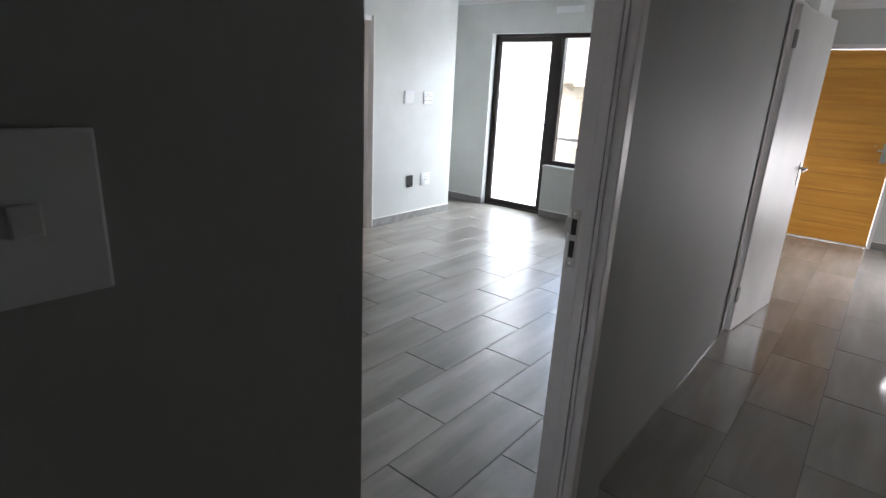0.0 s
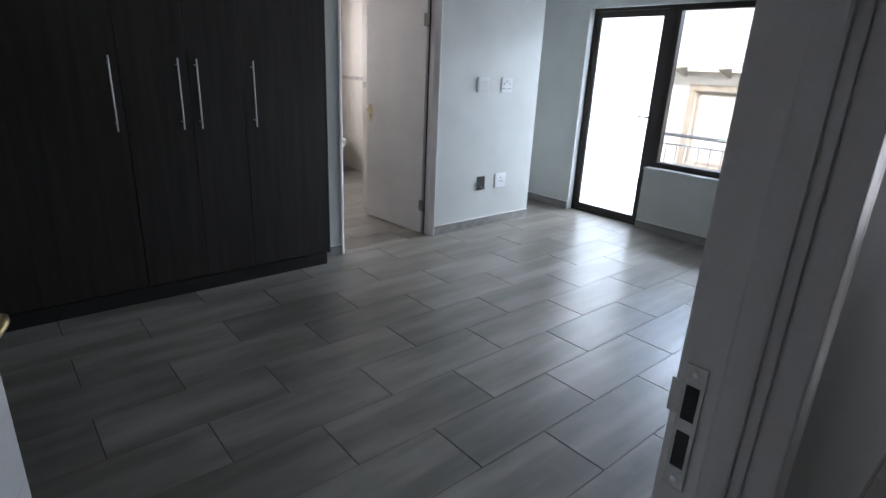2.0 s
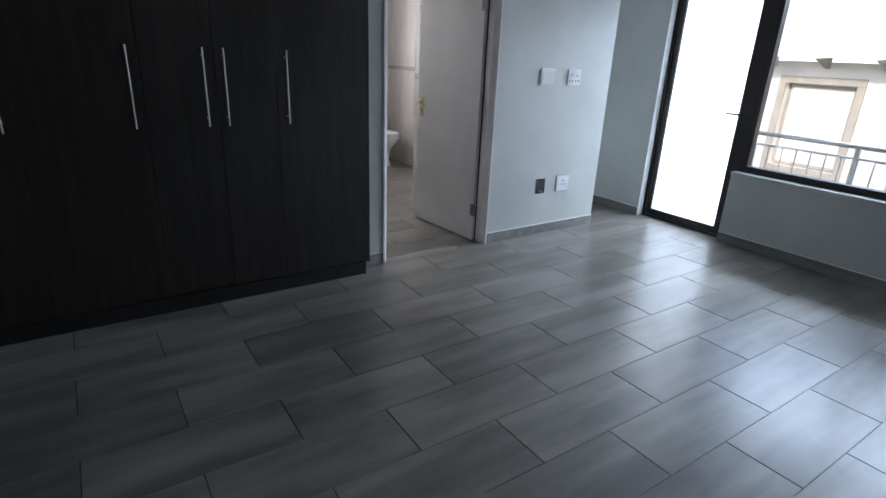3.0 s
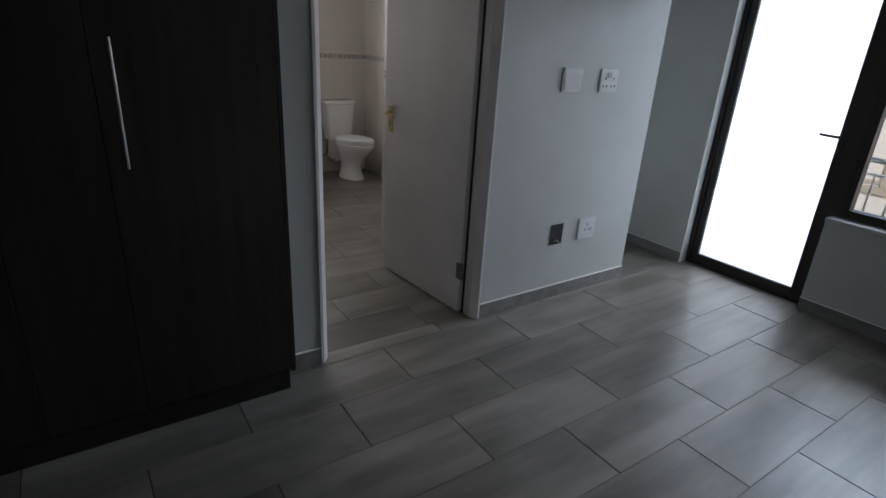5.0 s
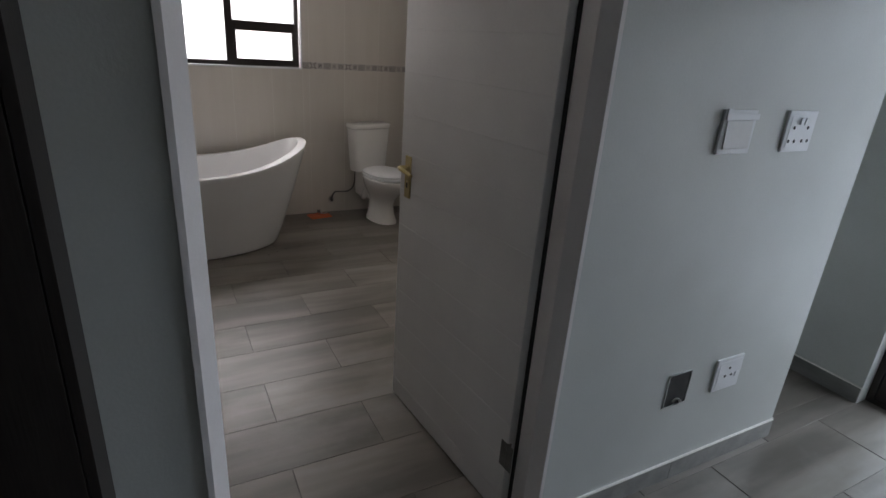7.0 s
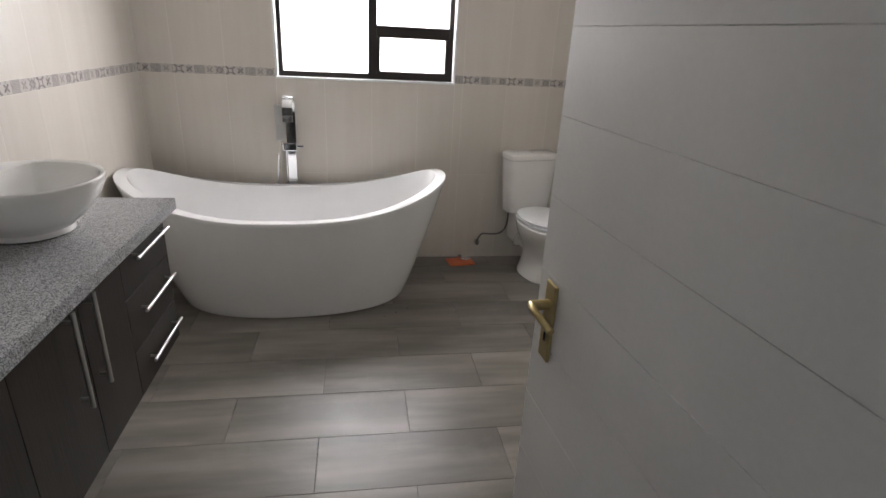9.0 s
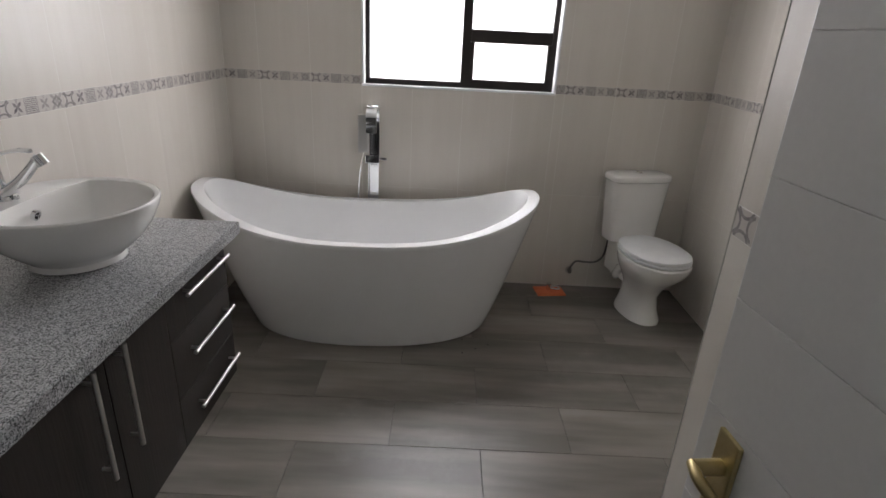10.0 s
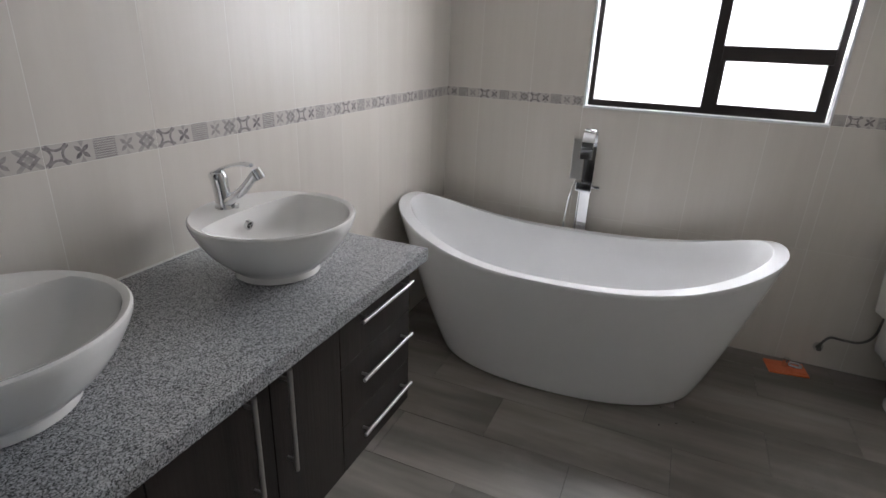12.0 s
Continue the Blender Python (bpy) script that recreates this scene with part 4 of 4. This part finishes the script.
for i in range(4):
    x, y = -6.99 + 0.045 * i, 3.50 + 0.07 * ((i * 2) % 3)
    chip = thing("grit", "small dark grit chip lying on the floor beside the bathtub", "debris", (x, y, 0), i * 50, group="grit beside the bathtub")
    part("chip", boxed(-0.005, 0.005, -0.0025, 0.0025, 0, 0.002, bevel=0.0008), black_hole, chip)

# ---- outside ----
structure("wall_lower_storey", boxed(-7.94, 1.19, -1.84, 7.59, -3.1, -0.201), cream_render, "rendered lower storey under the rooms", "wall")
structure("ground", boxed(-400, 400, -400, 400, -3.3, -3.1), ground_mat, "dry bare ground outside the house", "ground")
structure("balcony_floor", boxed(-5.6, -0.99, 6.035, 7.25, -0.14, -0.02), concrete, "concrete balcony slab outside the bedroom", "balcony")
rail = thing("balcony_railing", "thin grey steel balcony railing with upright bars", "railing", (0, 7.12, -0.02))
part("top_rail", rod(bmesh.new(), (-5.5, 0, 0.865), (-1.02, 0, 0.847), 0.021, 10), nickel, rail)
part("bottom_rail", boxed(-5.5, -1.02, -0.015, 0.015, 0.09, 0.11), nickel, rail)
part("middle_rail", boxed(-5.5, -1.02, -0.012, 0.012, 0.735, 0.755), nickel, rail)
for i in range(4):
    part("post", boxed(-5.5 + i * 1.37 - 0.02, -5.5 + i * 1.37 + 0.02, -0.02, 0.02, 0.0, 0.85), nickel, rail)
for i in range(33):
    part("baluster", rod(bmesh.new(), (-5.42 + i * 0.134, 0, 0.10), (-5.42 + i * 0.134, 0, 0.74), 0.007, 6), nickel, rail)


def neighbour():
    h = thing("neighbour_house", "cream rendered neighbouring house with a pale tiled roof", "house", (0, 13.0, -3.1))
    wall = wall_run(bmesh.new(), "x", 0.0, 0.25, -14, 8, 4.72, [(-6.25, -5.02, 2.72, 4.32), (-2.6, -1.4, 2.72, 4.32)])
    part("wall", wall, cream_render, h)
    for xa, xb in ((-6.25, -5.02), (-2.6, -1.4)):
        w = part("window", boxed(xa + 0.02, xb - 0.02, 0.14, 0.20, 2.74, 4.30), beige_trim, h, "pale curtained window")
        part("pane", boxed(xa + 0.08, xb - 0.08, 0.12, 0.138, 2.80, 4.24), cream_render, w)
        bm = bmesh.new()
        for a, b, c, d in ((xa - 0.13, xb + 0.13, 4.32, 4.45), (xa - 0.13, xb + 0.13, 2.59, 2.72), (xa - 0.13, xa, 2.72, 4.32), (xb, xb + 0.13, 2.72, 4.32)):
            box(bm, a, b, -0.05, 0.0, c, d, bevel=0.008)
        part("surround", bm, beige_trim, w, "beige plaster window surround")
    part("roof", loft(bmesh.new(), [[(-14.4, -0.62, 4.80), (-14.4, 6.0, 6.9), (-14.4, 6.0, 7.0), (-14.4, -0.62, 4.86)], [(8.4, -0.62, 4.80), (8.4, 6.0, 6.9), (8.4, 6.0, 7.0), (8.4, -0.62, 4.86)]]), cream_render, h, "pale tiled roof")
    for i in range(22):
        x = -13.2 + i * 0.95
        part("rafter", loft(bmesh.new(), [[(x - 0.04, 0.0, 4.60), (x - 0.04, -0.55, 4.77), (x - 0.04, 0.0, 4.80)], [(x + 0.04, 0.0, 4.60), (x + 0.04, -0.55, 4.77), (x + 0.04, 0.0, 4.80)]]), roof_tile, h, "dark rafter end")
    for i in range(76):
        x = -11.0 + i * 0.19
        part("roof_tile", rod(bmesh.new(), (x, -0.68, 4.845), (x, 0.1, 5.09), 0.055, 8), cream_render, h)


neighbour()


# ---- tiles, laid last ----
tile_meshes = {}


def tile_mesh(w, l, t, material, name):
    key = (round(w, 4), round(l, 4), t, name)
    if key not in tile_meshes:
        a, b, e = w / 2, l / 2, 0.0011
        rings = [[(-a, -b, -t), (a, -b, -t), (a, b, -t), (-a, b, -t)], [(-a, -b, -e), (a, -b, -e), (a, b, -e), (-a, b, -e)], [(-a + e, -b + e, 0), (a - e, -b + e, 0), (a - e, b - e, 0), (-a + e, b - e, 0)]]
        verts = [v for r in rings for v in r]
        faces = [(i + 4 * k, (i + 1) % 4 + 4 * k, (i + 1) % 4 + 4 * k + 4, i + 4 * k + 4) for k in range(2) for i in range(4)] + [(8, 9, 10, 11)]
        me = bpy.data.meshes.new(name)
        me.from_pydata(verts, [], faces)
        me.materials.append(material)
        tile_meshes[key] = me
    return tile_meshes[key]


def lay_floor(x0, x1, y0, y1, line, pitch, joint, length, material, gap=0.0052):
    """Wood-look tiles in half bond, long along y; line: one long joint's x, joint: one short joint's y in the row below it."""
    for r in range(math.floor((line - x1) / pitch) - 1, math.ceil((line - x0) / pitch) + 1):
        xa, xb = max(x0, line - pitch * (r + 1)), min(x1, line - pitch * r)
        if xb - xa < 0.012:
            continue
        start = joint + (length / 2 if r % 2 else 0.0)
        for j in range(math.floor((y0 - start) / length), math.ceil((y1 - start) / length)):
            ya, yb = max(y0, start + j * length), min(y1, start + (j + 1) * length)
            if yb - ya < 0.012:
                continue
            ob = new("tile", tile_mesh(xb - xa - 0.0011, yb - ya - gap, 0.009, material, material.name))
            ob.parent = floor
            ob.location = ((xa + xb) / 2, (ya + yb) / 2, 0.0)


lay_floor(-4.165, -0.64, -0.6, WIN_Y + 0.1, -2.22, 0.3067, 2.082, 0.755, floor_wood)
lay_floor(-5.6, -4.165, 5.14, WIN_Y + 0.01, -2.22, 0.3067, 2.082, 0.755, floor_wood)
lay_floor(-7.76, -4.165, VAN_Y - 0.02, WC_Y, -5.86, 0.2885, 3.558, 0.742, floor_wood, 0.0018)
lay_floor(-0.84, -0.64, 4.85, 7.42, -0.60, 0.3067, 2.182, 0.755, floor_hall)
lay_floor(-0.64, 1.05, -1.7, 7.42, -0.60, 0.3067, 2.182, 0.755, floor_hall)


def lay_wall(parent, across, along, lo, hi, first, turn, hole=None):
    """Wall tiles 0.3 wide in stacked bond; across: 'x' walls run along x at y = along. turn faces the tile into the room."""
    rows = [(0.0, 0.632, False), (0.632, 1.250, False), (1.250, 1.304, True), (1.304, 1.922, False), (1.922, TOP, False)]
    k0 = math.floor((lo - first) / 0.303)
    for k in range(k0, math.ceil((hi - first) / 0.303)):
        a, b = max(lo, first + k * 0.303), min(hi, first + (k + 1) * 0.303)
        if b - a < 0.01:
            continue
        for z0, z1, band in rows:
            cuts = [(a, b, z0, z1)]
            if hole:
                ha, hb, hz0, hz1 = hole
                if a < hb and b > ha and z0 < hz1 and z1 > hz0:
                    cuts = [(a, min(b, ha), z0, z1), (max(a, hb), b, z0, z1), (max(a, ha), min(b, hb), z0, min(z1, hz0)), (max(a, ha), min(b, hb), max(z0, hz1), z1)]
            for ca, cb, cz0, cz1 in cuts:
                if cb - ca < 0.012 or cz1 - cz0 < 0.012:
                    continue
                w, h = cb - ca - 0.0020, cz1 - cz0 - 0.0014
                if band:
                    key = ("band", round(w, 4), round(h, 4))
                    if key not in tile_meshes:
                        me = bpy.data.meshes.new("border_tile")
                        q = bmesh.new()
                        box(q, -w / 2, w / 2, -0.010, 0.001, -h / 2, h / 2, bevel=0.001)
                        q.to_mesh(me)
                        q.free()
                        me.materials.append(border_mat)
                        tile_meshes[key] = me
                    ob = new("border_tile", tile_meshes[key])
                else:
                    key = ("wall", round(w, 4), round(h, 4))
                    if key not in tile_meshes:
                        me = bpy.data.meshes.new("wall_tile")
                        q = bmesh.new()
                        box(q, -w / 2, w / 2, -0.010, 0.0, -h / 2, h / 2)
                        q.to_mesh(me)
                        q.free()
                        me.materials.append(wall_tile_mat)
                        tile_meshes[key] = me
                    ob = new("wall_tile", tile_meshes[key])
                ob.parent = parent
                mid, zc = (ca + cb) / 2, (cz0 + cz1) / 2
                ob.matrix_world = pose(mid, along, zc, 0, 0, turn) if across == "x" else pose(along, mid, zc, 0, 0, turn)


lay_wall(wall_vanity, "x", VAN_Y, BACK_X, BATH_X0, -5.416, 0)
lay_wall(wall_bath_back, "y", BACK_X, VAN_Y, WC_Y, 2.235, -90, hole=(2.842, 3.998, 1.242, 2.115))
lay_wall(wall_wc, "x", WC_Y, BACK_X, BATH_X0, -7.60, 180)
lay_wall(wall_nib, "x", NIB_Y, NIB_X + 0.011, BATH_X0 - 0.013, NIB_X + 0.011, 180)
